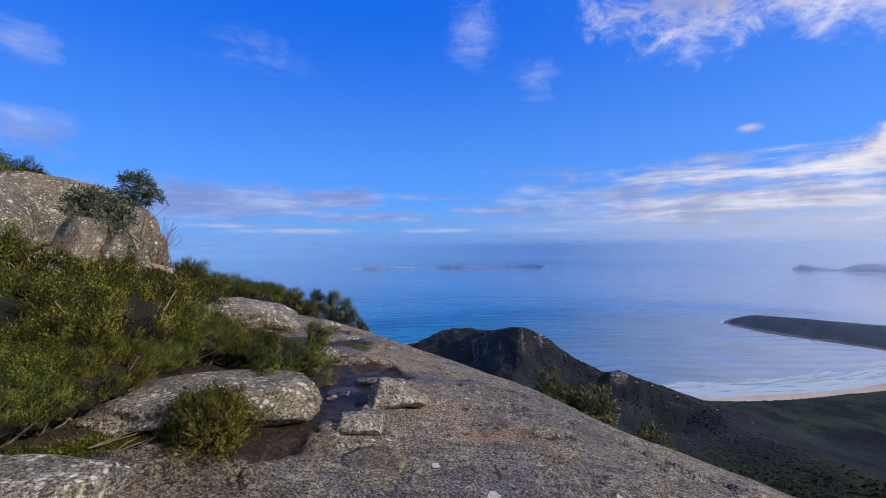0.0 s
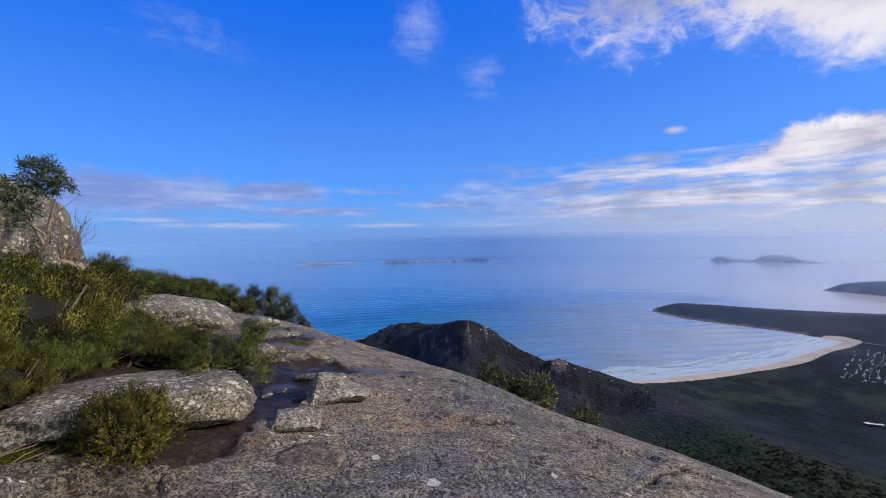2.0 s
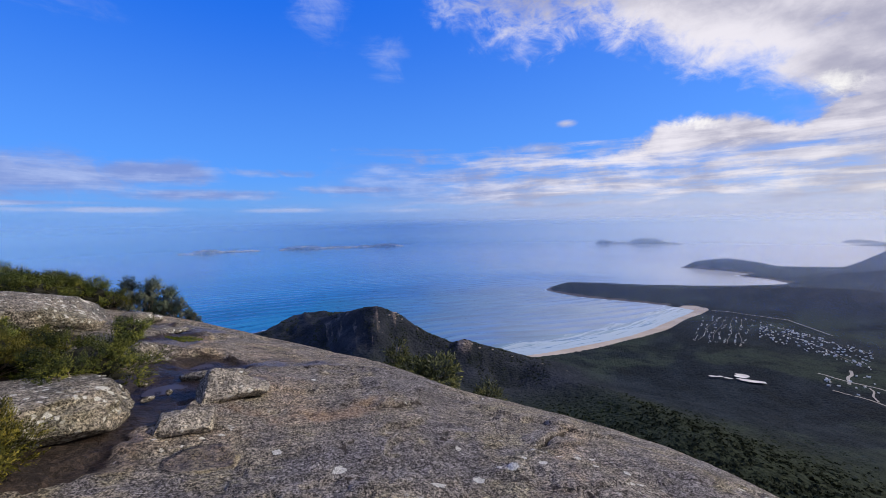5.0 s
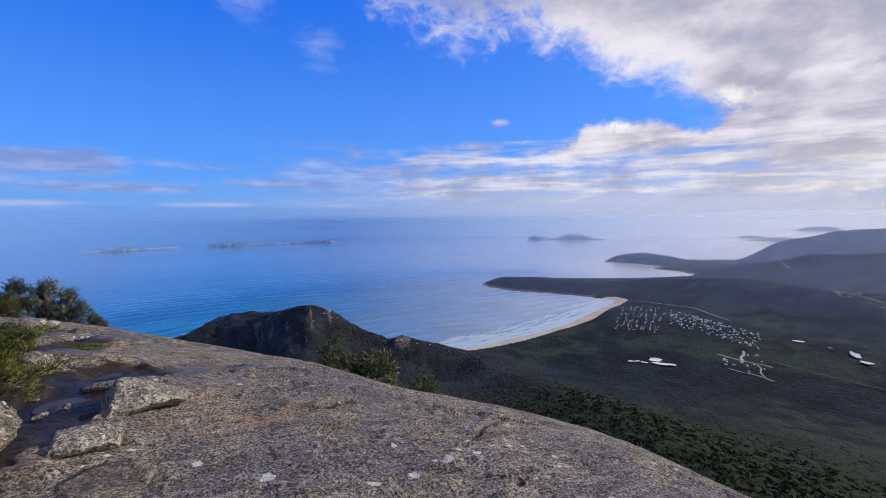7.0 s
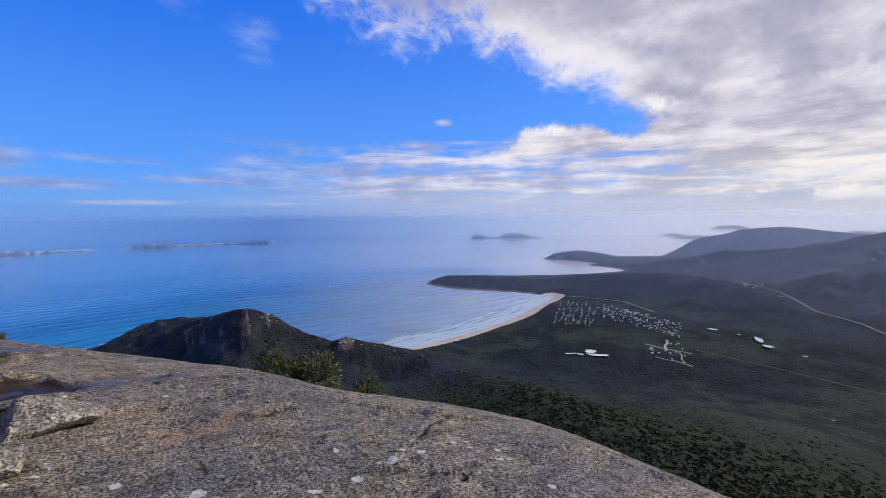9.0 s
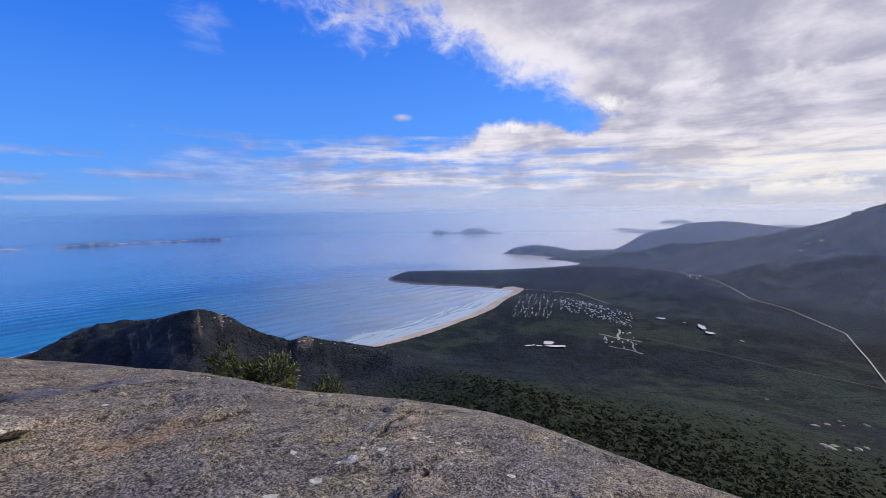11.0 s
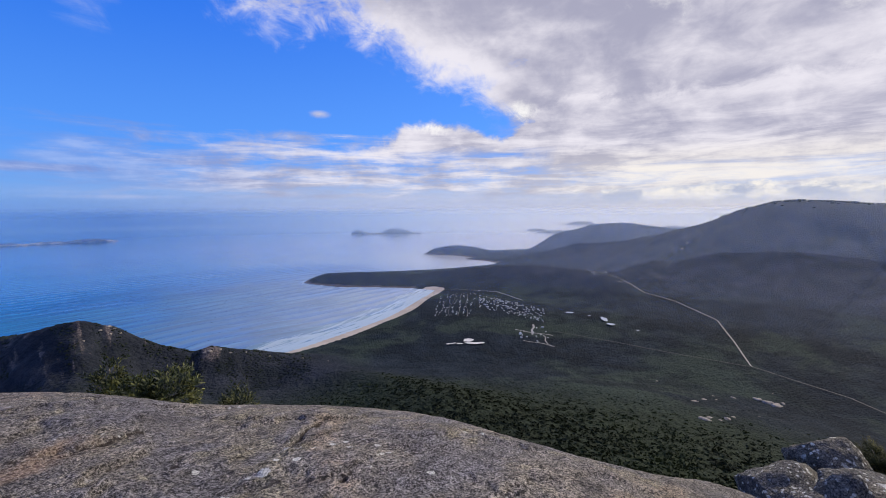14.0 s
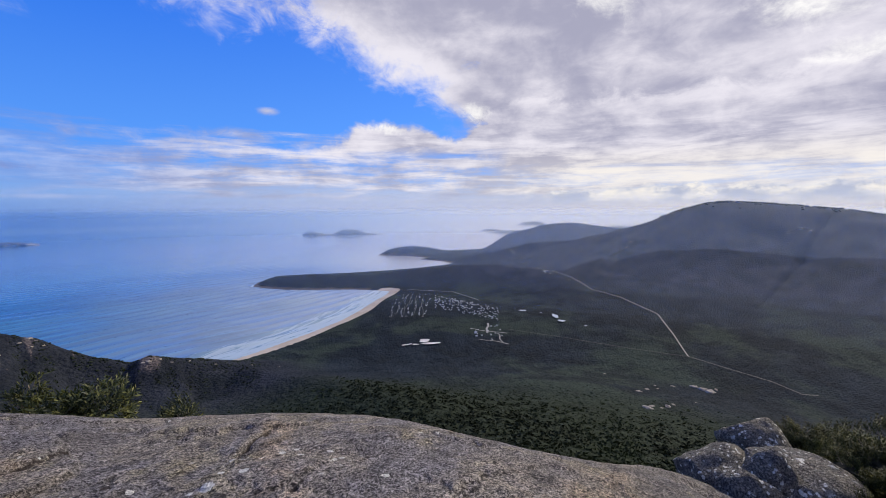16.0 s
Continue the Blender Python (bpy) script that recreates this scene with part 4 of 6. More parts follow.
    foot, _, _ = to_line(x, y, [(*spot(a, q)[:2], 0.0) for a, q in ((-26, 3.72), (-22.5, 3.95), (-19.0, 4.3))])
    soil = np.maximum(np.maximum(soil, garden * back), sstep(0.34, 0.16, foot + wander * 0.5))
    z = z - 0.06 * soil
    for a, q, w, level in BASINS:   # level mud where rain stands
        o = spot(a, q)
        k = sstep(w * 0.75, w * 0.5, np.hypot(x - o.x, y - o.y) + wander * 0.15)
        z = z * (1 - k) + (level - 0.004 + 0.05 * fbm(x / 0.14, y / 0.14, 4, 130)) * k
    # a pocket in the skin, rosettes of lichen and where the small crusts swarm
    o = spot(40.1, 3.14)
    hollow = np.exp(-(np.hypot(x - o.x, y - o.y) / 0.038) ** 4)
    z, crack = z - 0.035 * hollow, np.maximum(crack, 0.8 * hollow)
    rosette = np.zeros(x.shape)
    for a, q, w in ((30.1, 3.43, 0.062), (28.2, 3.42, 0.035), (6.5, 3.10, 0.06), (31.6, 3.62, 0.03), (34.2, 3.55, 0.045), (36.2, 3.78, 0.04), (38.5, 3.85, 0.035), (40.2, 3.9, 0.03), (17.4, 3.35, 0.035), (3.0, 5.2, 0.04), (-1.5, 3.5, 0.045), (44.5, 3.7, 0.035), (52, 3.2, 0.04), (22.5, 3.7, 0.03), (25.5, 3.2, 0.05), (20, 2.95, 0.06)):
        o = spot(a, q)
        rosette = np.maximum(rosette, np.exp(-(np.hypot(x - o.x, y - o.y) / w) ** 2))
    swarm = 0.70 * np.exp(-((deg - 42) / 16) ** 2 - ((R - 3.6) / 0.9) ** 2)
    wet = np.maximum(sstep(1.3, 0.3, trench + wander * 2.6), 0.7 * sstep(0.8, 0.2, np.hypot(x - spot(-2, 6.6).x, y - spot(-2, 6.6).y) + wander))
    wet = np.maximum(wet, 0.58 * back * sstep(-12, -24, deg + wander * 16))
    for a, q, w in ((-4.4, 6.0, 0.32), (-2.5, 6.05, 0.22), (3.1, 6.15, 0.35), (6.0, 6.1, 0.25), (-9.5, 9.0, 0.5), (-10.5, 3.55, 0.25)):   # films of water on the bare rock
        o = spot(a, q)
        wet = np.maximum(wet, 0.85 * sstep(w, w * 0.4, np.hypot(x - o.x, y - o.y) + wander * 0.5))
    me = mesh_of("summit", np.stack([x, y, z], 1), quads, ROCK, True, {"crack": crack, "ochre": ochre, "soil": soil, "wet": wet, "rosette": rosette, "swarm": swarm, "bearing_tone": np.interp(deg + 10 * wander, (-170, -60, -45, -28, -14, 4, 22, 40, 60, 90), (0.95, 0.66, 0.62, 0.78, 1.04, 1.03, 1.08, 1.17, 1.24, 0.95))})
    return tagged(new("ground_granite", me), "weathered grey granite dome with lichen, cracks and dark wet soil", "rock ground", kind="structure")


make_summit()


# ---- rocks ----
def boulder(name, az, r, w, d, h, label, mat, turn=0.0, seed=0, square=0.5, sink=0.12, lean=(0.0, 0.0), level=5, rough=0.10, z=None, category="boulder", group="", flat=0.0, cuts=7):
    """A granite block: w across the line of sight from the summit, d along it, h high, standing on the ground."""
    bm = bmesh.new()
    bmesh.ops.create_icosphere(bm, subdivisions=level, radius=1.0)
    off = Vector((seed * 3.7, seed * 1.9, seed * 5.3))
    cut = random.Random(seed)
    planes = []
    for _ in range(cuts):
        n = Vector((cut.gauss(0, 1), cut.gauss(0, 1), cut.gauss(0, 0.8))).normalized()
        planes.append((n, cut.uniform(0.62, 0.86)))
    p = 1.0 / (1.0 + 2.2 * square)
    for v in bm.verts:
        c = v.co.normalized()
        s = (abs(c.x) ** (1 / p) + abs(c.y) ** (1 / p) + abs(c.z) ** (1 / p)) ** -p
        c = c * s
        for n, k in planes:
            over = c.dot(n) - k
            if over > 0:
                c = c - n * over * 0.88
        n1 = noise.fractal(c * 1.1 + off, 0.9, 2.1, 3)
        n2 = noise.fractal(c * 4.2 + off, 0.8, 2.1, 4) + 0.35 * noise.fractal(c * 13.0 + off, 0.8, 2.1, 3)
        ridge = -abs(noise.noise(c * 1.6 - off)) * 0.5
        c = c * (1 + rough * (1.7 * n1 + 0.45 * n2 + 0.8 * ridge))
        if flat:
            top = 1.0 - flat
            c.z = min(c.z, top + (c.z - top) * 0.3) if c.z > top else c.z
        v.co = Vector((c.x * w / 2, c.y * d / 2, c.z * h / 2))
    for f in bm.faces:
        f.smooth = True
    me = bpy.data.meshes.new(name)
    bm.to_mesh(me)
    bm.free()
    me.materials.append(mat)
    base = ground_at(az, r) if z is None else z
    ob = new(name, me)
    ob.matrix_world = Matrix.Translation(spot(az, r, base + h / 2 - sink)) @ pose(0, 0, 0, lean[0], lean[1], -az + turn)
    return tagged(ob, label, category, group)


def split_stone(az, r, size, planes, label, seed, turn=0.0, sink=0.02, tilt=0.0):
    """A split block of granite: a box (across, deep, high) cut by planes (normal, distance), its edges chipped and its skin rough."""
    bm = bmesh.new()
    bmesh.ops.create_cube(bm, size=1.0, matrix=Matrix.Translation((0, 0, size[2] / 2)) @ Matrix.Diagonal((*size, 1)))
    for n, k in planes:
        n = Vector(n).normalized()
        cut = bmesh.ops.bisect_plane(bm, geom=bm.verts[:] + bm.edges[:] + bm.faces[:], plane_co=n * k, plane_no=n, clear_outer=True)
        bmesh.ops.edgeloop_fill(bm, edges=[e for e in cut["geom_cut"] if isinstance(e, bmesh.types.BMEdge)])
    bmesh.ops.recalc_face_normals(bm, faces=bm.faces)
    bmesh.ops.bevel(bm, geom=bm.edges[:], offset=0.010, segments=1, profile=0.6, affect="EDGES")
    bmesh.ops.triangulate(bm, faces=bm.faces)
    for _ in range(7):
        long_edges = [q for q in bm.edges if q.calc_length() > 0.022]
        if not long_edges:
            break
        bmesh.ops.subdivide_edges(bm, edges=long_edges, cuts=1)
        bmesh.ops.triangulate(bm, faces=[f for f in bm.faces if len(f.verts) > 3])
    bm.normal_update()
    off = Vector((seed * 2.3, seed * 4.1, seed))
    moves = [v.normal * (0.012 * noise.fractal(v.co * 5.0 + off, 0.8, 2.1, 3) + 0.009 * noise.fractal(v.co * 18.0 + off, 0.7, 2.1, 4)) for v in bm.verts]
    for v, mv in zip(bm.verts, moves):
        v.co += mv
    for f in bm.faces:
        f.smooth = True
    me = bpy.data.meshes.new("stone")
    bm.to_mesh(me)
    bm.free()
    me.materials.append(STONE)
    ob = new("stone", me)
    ob.matrix_world = Matrix.Translation(spot(az, r, ground_at(az, r) - sink)) @ pose(0, 0, 0, tilt, 0, -az + turn)
    return tagged(ob, label, "stone", "stones on the slab")


# loose stones on the slab
split_stone(-6.9, 4.72, (0.72, 0.50, 0.29), [((0.12, -0.66, 0.75), 0.21), ((0.46, -0.02, 0.88), 0.195), ((-0.88, -0.25, 0.42), 0.27), ((-0.1, 0.8, 0.6), 0.28), ((0.75, -0.65, 0.1), 0.32), ((0.25, -0.62, -0.75), 0.10)],
            "pale grey wedge of granite resting on the wet slab", 3, -8, 0.0, -6)
split_stone(-11.7, 4.04, (0.43, 0.32, 0.16), [((0.30, -0.30, 0.90), 0.145), ((-0.85, -0.2, 0.48), 0.22), ((0.02, -0.9, 0.42), 0.185), ((0.92, -0.2, 0.35), 0.225), ((0.05, 0.75, 0.66), 0.2), ((-0.6, -0.75, 0.2), 0.24), ((0.1, -0.62, -0.78), 0.055)],
            "small angular grey granite block on damp rock", 5, -12, 0.0, -5)
for az, r, w, h, seed in ((-15.2, 4.85, 0.14, 0.05, 1), (-13.2, 4.95, 0.10, 0.06, 2), (-15.6, 5.2, 0.09, 0.07, 4), (-17.6, 6.6, 0.10, 0.06, 8), (-9.4, 5.5, 0.08, 0.04, 9)):
    boulder("stone", az, r, w, w * 0.7, h, "fist-sized flat grey stone lying in mud", BOULDER, seed * 40, seed, 0.5, 0.01, level=2, category="stone", group="stones on the slab")
boulder("stone", -16.4, 8.7, 0.66, 0.5, 0.36, "pale rounded granite stone beside the heath", BOULDER, 10, 11, 0.4, 0.04, level=3, category="stone", group="stones on the slab")
boulder("stone", -17.0, 8.9, 0.35, 0.3, 0.30, "pale rounded granite stone beside the heath", BOULDER, 10, 12, 0.4, 0.04, level=3, category="stone", group="stones on the slab")
boulder("stone", -15.5, 6.3, 0.42, 0.36, 0.30, "pale rounded stone at the foot of a bush", BOULDER, 25, 13, 0.4, 0.05, level=3, category="stone", group="stones on the slab")
boulder("stone", -13.5, 8.5, 0.65, 0.45, 0.13, "low flat granite stone on the slab", BOULDER, 0, 14, 0.6, 0.03, level=3, category="stone", group="stones on the slab")
boulder("stone", -8.5, 5.35, 0.75, 0.30, 0.14, "thin flake of granite at the edge of the mud", BOULDER, -12, 15, 0.7, 0.04, level=3, category="stone", group="stones on the slab")
boulder("stone", -15.0, 10.0, 0.5, 0.35, 0.2, "pale rounded granite stone beside the heath", BOULDER, 0, 16, 0.4, 0.04, level=3, category="stone", group="stones on the slab")
boulder("stone", 13.6, 4.62, 0.42, 0.22, 0.09, "thin loose flake of grey granite on the dome", BOULDER, -8, 17, 0.6, 0.04, level=3, category="stone", group="stones on the slab")
# low slabs among the heath
boulder("rock_slab", -30.8, 4.62, 2.2, 1.6, 0.70, "long low granite slab crusted with pale lichen", LICHEN, 6, 21, 0.62, 0.45, (-2, 5), 6, 0.085, category="rock slab", group="slabs in the heath", flat=0.45, cuts=6)
boulder("rock_slab", -25.5, 8.55, 1.98, 1.5, 0.80, "broad rounded granite slab showing above the heath", LICHEN, 14, 22, 0.7, 0.28, (2, 9), 6, 0.085, category="rock slab", group="slabs in the heath", flat=0.25)
boulder("rock_slab", -46.5, 3.35, 1.25, 0.75, 0.30, "flat lichen-spotted granite slab beside moss", LICHEN, -25, 23, 0.7, 0.12, (0, 6), 4, 0.07, category="rock slab", group="slabs in the heath", flat=0.4)
boulder("rock_slab", -43.5, 8.4, 0.6, 0.5, 0.9, "grey stone showing through the heath", BOULDER, 0, 24, 0.4, 0.1, level=3, category="rock slab", group="slabs in the heath")
# the outcrop above the heath
boulder("boulder", -46.5, 17.0, 7.4, 5.0, 4.6, "huge rounded granite outcrop with lichen streaks", BOULDER, 0, 31, 0.5, 1.15, (0, 3), 6, 0.045, group="outcrop boulders")
boulder("boulder", -47.8, 13.2, 2.3, 1.8, 2.1, "broad flat-topped granite block of the outcrop", BOULDER, 5, 32, 0.9, 0.25, (0, 6), 4, 0.08, group="outcrop boulders")
boulder("boulder", -40.6, 12.4, 1.05, 1.1, 1.55, "upright granite block stained orange at its foot", OUTCROP, 18, 33, 0.85, 0.2, (0, 12), 4, 0.09, group="outcrop boulders")
boulder("boulder", -38.5, 12.3, 0.60, 0.7, 1.15, "narrow grey granite block leaning on its neighbour", BOULDER, -10, 34, 0.8, 0.1, (0, 14), 4, 0.08, group="outcrop boulders")
boulder("boulder", -37.2, 12.3, 0.55, 0.5, 0.5, "small rounded granite boulder at the foot of the outcrop", BOULDER, 0, 35, 0.35, 0.1, level=3, group="outcrop boulders")
boulder("boulder", -35.8, 12.6, 0.5, 0.5, 0.85, "small rounded granite boulder at the foot of the outcrop", BOULDER, 30, 36, 0.4, 0.1, level=3, group="outcrop boulders")
boulder("boulder", -35.8, 14.2, 1.7, 1.4, 1.6, "grey granite boulder behind a twisted shrub", BOULDER, 0, 37, 0.45, 0.3, level=4, group="outcrop boulders")
boulder("boulder", -39.4, 11.8, 0.7, 0.5, 0.3, "small rounded granite boulder at the foot of the outcrop", BOULDER, 0, 38, 0.35, 0.08, level=3, group="outcrop boulders")
# the cluster at the edge of the dome
boulder("boulder", 92.5, 7.0, 1.15, 1.2, 0.85, "dark rounded granite boulder with white lichen spots", BOULDER_DARK, 12, 41, 0.45, 0.15, (0, -14), 5, 0.08, z=-4.15, group="boulders at the edge")
boulder("boulder", 96.0, 8.2, 1.15, 1.1, 0.95, "dark rounded granite boulder with white lichen spots", BOULDER_DARK, 0, 42, 0.3, 0.15, (0, 10), 5, 0.08, z=-4.15, group="boulders at the edge")
boulder("boulder", 100.2, 6.9, 1.75, 1.4, 1.0, "long dark granite boulder with white lichen spots", BOULDER_DARK, -8, 43, 0.4, 0.15, (0, 10), 5, 0.08, z=-4.1, group="boulders at the edge")
boulder("boulder", 95.4, 6.15, 0.80, 0.8, 0.80, "squat dark granite boulder wedged between larger ones", BOULDER_DARK, 0, 44, 0.35, 0.15, (0, 0), 5, 0.07, z=-3.86, group="boulders at the edge")
boulder("boulder", 97.4, 6.55, 0.55, 0.7, 0.95, "rounded knob of dark granite on a boulder", BOULDER_DARK, 0, 45, 0.3, 0.05, (0, 0), 4, 0.07, z=-3.9, group="boulders at the edge")


# ---- plants ----
def leaves_mesh(name, anchors, dirs, shoot, per, length, width, mat, rng, droop=0.0, spread=0.9, swell=None):
    """Shoots with narrow leaves set spirally along them. swell: for each shoot the way out of its spray, to which its leaves turn their faces."""
    n = len(anchors)
    t = (np.arange(per) + rng.random((n, per)) * 0.6) / per
    ang = np.arange(per) * 2.4 + rng.random((n, 1)) * 6.28
    ref = np.where(np.abs(dirs[:, 2:3]) < 0.9, [[0, 0, 1.0]], [[1.0, 0, 0]])
    u = np.cross(dirs, ref)
    u /= np.linalg.norm(u, axis=1, keepdims=True)
    v = np.cross(dirs, u)
    ls = shoot * (0.6 + 0.8 * rng.random((n, 1)))
    base = anchors[:, None] + dirs[:, None] * (t * ls)[..., None]
    base[..., 2] -= droop * (t * ls) ** 2
    radial = u[:, None] * np.cos(ang)[..., None] + v[:, None] * np.sin(ang)[..., None]
    ld = dirs[:, None] * (1.1 - 0.5 * t)[..., None] + radial * spread
    ld[..., 2] += 0.1 - droop
    ld += 0.25 * (rng.random(ld.shape) - 0.5)
    ld /= np.linalg.norm(ld, axis=2, keepdims=True)
    side = np.cross(ld, radial + 0.3 * (rng.random(ld.shape) - 0.5))
    side /= np.linalg.norm(side, axis=2, keepdims=True) + 1e-9
    ll = (length * (0.6 + 0.8 * rng.random((n, per))))[..., None]
    ww = (width * (0.7 + 0.6 * rng.random((n, per))))[..., None]
    mid = base + ld * ll * 0.5
    if swell is not None:
        side = np.where((np.cross(side, ld) * swell[:, None]).sum(2, keepdims=True) > 0, side, -side)
    quad = np.stack([base, mid + side * ww / 2, base + ld * ll, mid - side * ww / 2], 2).reshape(-1, 3)
    faces = np.arange(len(quad)).reshape(-1, 4)
    me = mesh_of(name, quad, faces, mat, swell is not None)
    if swell is not None:
        face_way = np.cross(side, ld)
        face_way = face_way / (np.linalg.norm(face_way, axis=2, keepdims=True) + 1e-9) * 0.45 + swell[:, None]
        face_way /= np.linalg.norm(face_way, axis=2, keepdims=True)
        me.normals_split_custom_set_from_vertices(np.repeat(face_way.reshape(-1, 3), 4, axis=0).tolist())
    return me


def sticks_mesh(name, paths, mat, sides=5):
    """Tapered round sticks along paths of (point, radius)."""
    verts, faces = [], []
    for path in paths:
        start = len(verts)
        for i, (p, rad) in enumerate(path):
            a, b = path[max(i - 1, 0)][0], path[min(i + 1, len(path) - 1)][0]
            d = (Vector(b) - Vector(a)).normalized()
            u = d.orthogonal().normalized()
            w = d.cross(u)
            for k in range(sides):
                q = 2 * math.pi * k / sides
                verts.append(Vector(p) + (u * math.cos(q) + w * math.sin(q)) * rad)
        for i in range(len(path) - 1):
            for k in range(sides):
                a, b = start + i * sides + k, start + i * sides + (k + 1) % sides
                faces.append((a, b, b + sides, a + sides))
    return mesh_of(name, np.array([tuple(v) for v in verts]), np.array(faces), mat)


def bush(name, size, seed, mat, label, shoots=900, per=12, shoot=0.09, length=0.040, width=0.011, lumpy=0.35, droop=0.0, lift=0.45, spray=1.0, core=True, spread=0.9):
    """A rounded heath bush standing at the origin: stems, a near-black core for the shade inside and a shell of leafy
    shoots.
    """
    rng = np.random.default_rng(seed)
    sx, sy, sz = size
    top = new(name)
    # leafy sprays, each a small tuft on the rounded outline
    tufts = max(10, shoots // 34)
    hubs = rng.normal(size=(tufts, 3))
    hubs[:, 2] = np.abs(hubs[:, 2]) * 1.15 - 0.45
    hubs /= np.linalg.norm(hubs, axis=1, keepdims=True)
    reach = (1 - lumpy) + lumpy * rng.random(tufts) * 1.2
    which = rng.integers(0, tufts, shoots)
    jit = rng.normal(size=(shoots, 3))
    jit /= np.linalg.norm(jit, axis=1, keepdims=True)
    jit *= (rng.random(shoots) ** 0.4)[:, None]
    half = np.array([sx / 2, sy / 2, sz * 0.56])
    anchors = hubs[which] * reach[which][:, None] * half * 0.86 + jit * np.array([0.125, 0.125, 0.10]) * spray + np.array([0, 0, sz * 0.36])
    anchors[:, 2] = np.maximum(anchors[:, 2], 0.02 + 0.05 * rng.random(shoots))
    out = hubs[which] * 0.7 + jit * 0.9 + np.array([0, 0, lift]) + 0.4 * (rng.random((shoots, 3)) - 0.5)
    out /= np.linalg.norm(out, axis=1, keepdims=True)
    swell = jit * 1.0 + hubs[which] * 0.55 + np.array([0, 0, 0.25])
    swell /= np.linalg.norm(swell, axis=1, keepdims=True)
    part("foliage", leaves_mesh("foliage", anchors, out, shoot, per, length, width, mat, rng, droop, spread, swell), top)
    paths = []
    for i in range(0, shoots, max(1, shoots // 26)):
        p = anchors[i]
        mid = p * 0.5 + rng.normal(size=3) * 0.04 * sx
        mid[2] = max(mid[2], 0.05)
        paths.append([(Vector((0.04 * rng.normal(), 0.04 * rng.normal(), -0.05)), 0.013), (Vector(mid), 0.009), (Vector(p), 0.004)])
    part("stemwork", sticks_mesh("stemwork", paths, BARK, 4), top)
    if not core:
        return tagged(top, label, "bush")
    # dark lump that stands for the shade between the shoots
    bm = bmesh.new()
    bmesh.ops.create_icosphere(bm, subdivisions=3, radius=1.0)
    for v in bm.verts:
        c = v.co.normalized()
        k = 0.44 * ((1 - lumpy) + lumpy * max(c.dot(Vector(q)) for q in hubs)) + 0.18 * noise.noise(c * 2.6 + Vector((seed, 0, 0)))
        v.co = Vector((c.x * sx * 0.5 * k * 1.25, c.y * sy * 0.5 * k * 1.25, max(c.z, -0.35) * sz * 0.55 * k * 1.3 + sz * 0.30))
    me = bpy.data.meshes.new("shade_core")
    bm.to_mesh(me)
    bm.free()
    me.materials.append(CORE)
    part("shade_core", me, top)
    return tagged(top, label, "bush")


def stand(ob, az, r, scale=1.0, turn=0.0, sink=0.03, z=None, squash=1.0):
    ob.matrix_world = Matrix.Translation(spot(az, r, (ground_at(az, r) if z is None else z) - sink)) @ pose(0, 0, 0, 0, 0, turn) @ Matrix.Diagonal((scale, scale, scale * squash, 1))
    return ob


def copy_at(ob, az, r, scale, turn, sink=0.03, z=None, squash=1.0):
    m = Matrix.Translation(spot(az, r, (ground_at(az, r) if z is None else z) - sink)) @ pose(0, 0, 0, 0, 0, turn) @ Matrix.Diagonal((scale, scale, scale * squash, 1))
    c = copy_thing(ob, pose(0, 0, 0))
    c.matrix_world = m
    return c


round_bush = stand(bush("bush", (0.86, 0.8, 0.66), 1, HEATH, "round yellow-green heath bush on the bare slab", 2500, 9, 0.08, 0.024, 0.0090, 0.32, lift=0.7, spray=0.7, spread=0.7), -29.4, 3.70, 0.82)
round_bush["group"] = "heath bushes"
spread_bush = stand(bush("bush", (1.25, 1.1, 0.75), 2, DEEP, "spreading green heath bush at the edge of the mud", 2100, 10, 0.09, 0.026, 0.0095, 0.6, lift=0.8, spray=0.75, spread=0.7), -20.8, 5.15, 1.0, squash=0.82)
spread_bush["group"] = "heath bushes"
HEATH_LABEL = "dense green and olive heath bush on the summit"
kinds = [bush("bush", (1.35, 1.3, 0.95), 10 + i, mat, HEATH_LABEL, 1650, 9, 0.13, 0.026, 0.0085, 0.55, lift=1.1, spray=0.52, spread=0.6) for i, mat in enumerate((HEATH, HEATH, GREEN, DEEP))]
far_kinds = [bush("bush", (1.35, 1.3, 0.95), 20 + i, mat, HEATH_LABEL, 700, 7, 0.17, 0.046, 0.017, 0.6, lift=1.1, spray=0.65, spread=0.6) for i, mat in enumerate((GREEN, DEEP, HEATH))]
for k in kinds + far_kinds:
    tagged(k, group="heath bushes")
rng = random.Random(4)
spots = []
for r, first, last, size in ((4.9, -64, -41, 0.80), (5.6, -64, -37, 0.95), (6.5, -64, -27, 0.95), (7.3, -64, -22, 0.80), (8.3, -64, -27.5, 0.70), (9.5, -64, -28, 0.56), (10.7, -62, -20, 0.50), (11.9, -60, -19.0, 0.52), (13.2, -34, -21, 0.6)):
    az = first
    while az < last:
        if -36.0 < az < -30.5 and 10 < r < 12.4:   # room for the twisted tree
            az += 1.5
            continue
        spots.append((az + rng.uniform(-1, 1), r + rng.uniform(-0.3, 0.3), size * rng.uniform(0.60, 1.32) * (1.3 if az > -33 and r > 10 else 0.62 if az > -31 and r > 6 else 1.0), rng.uniform(0, 360)))
        az += math.degrees(0.92 * size / r) * rng.uniform(0.85, 1.15)
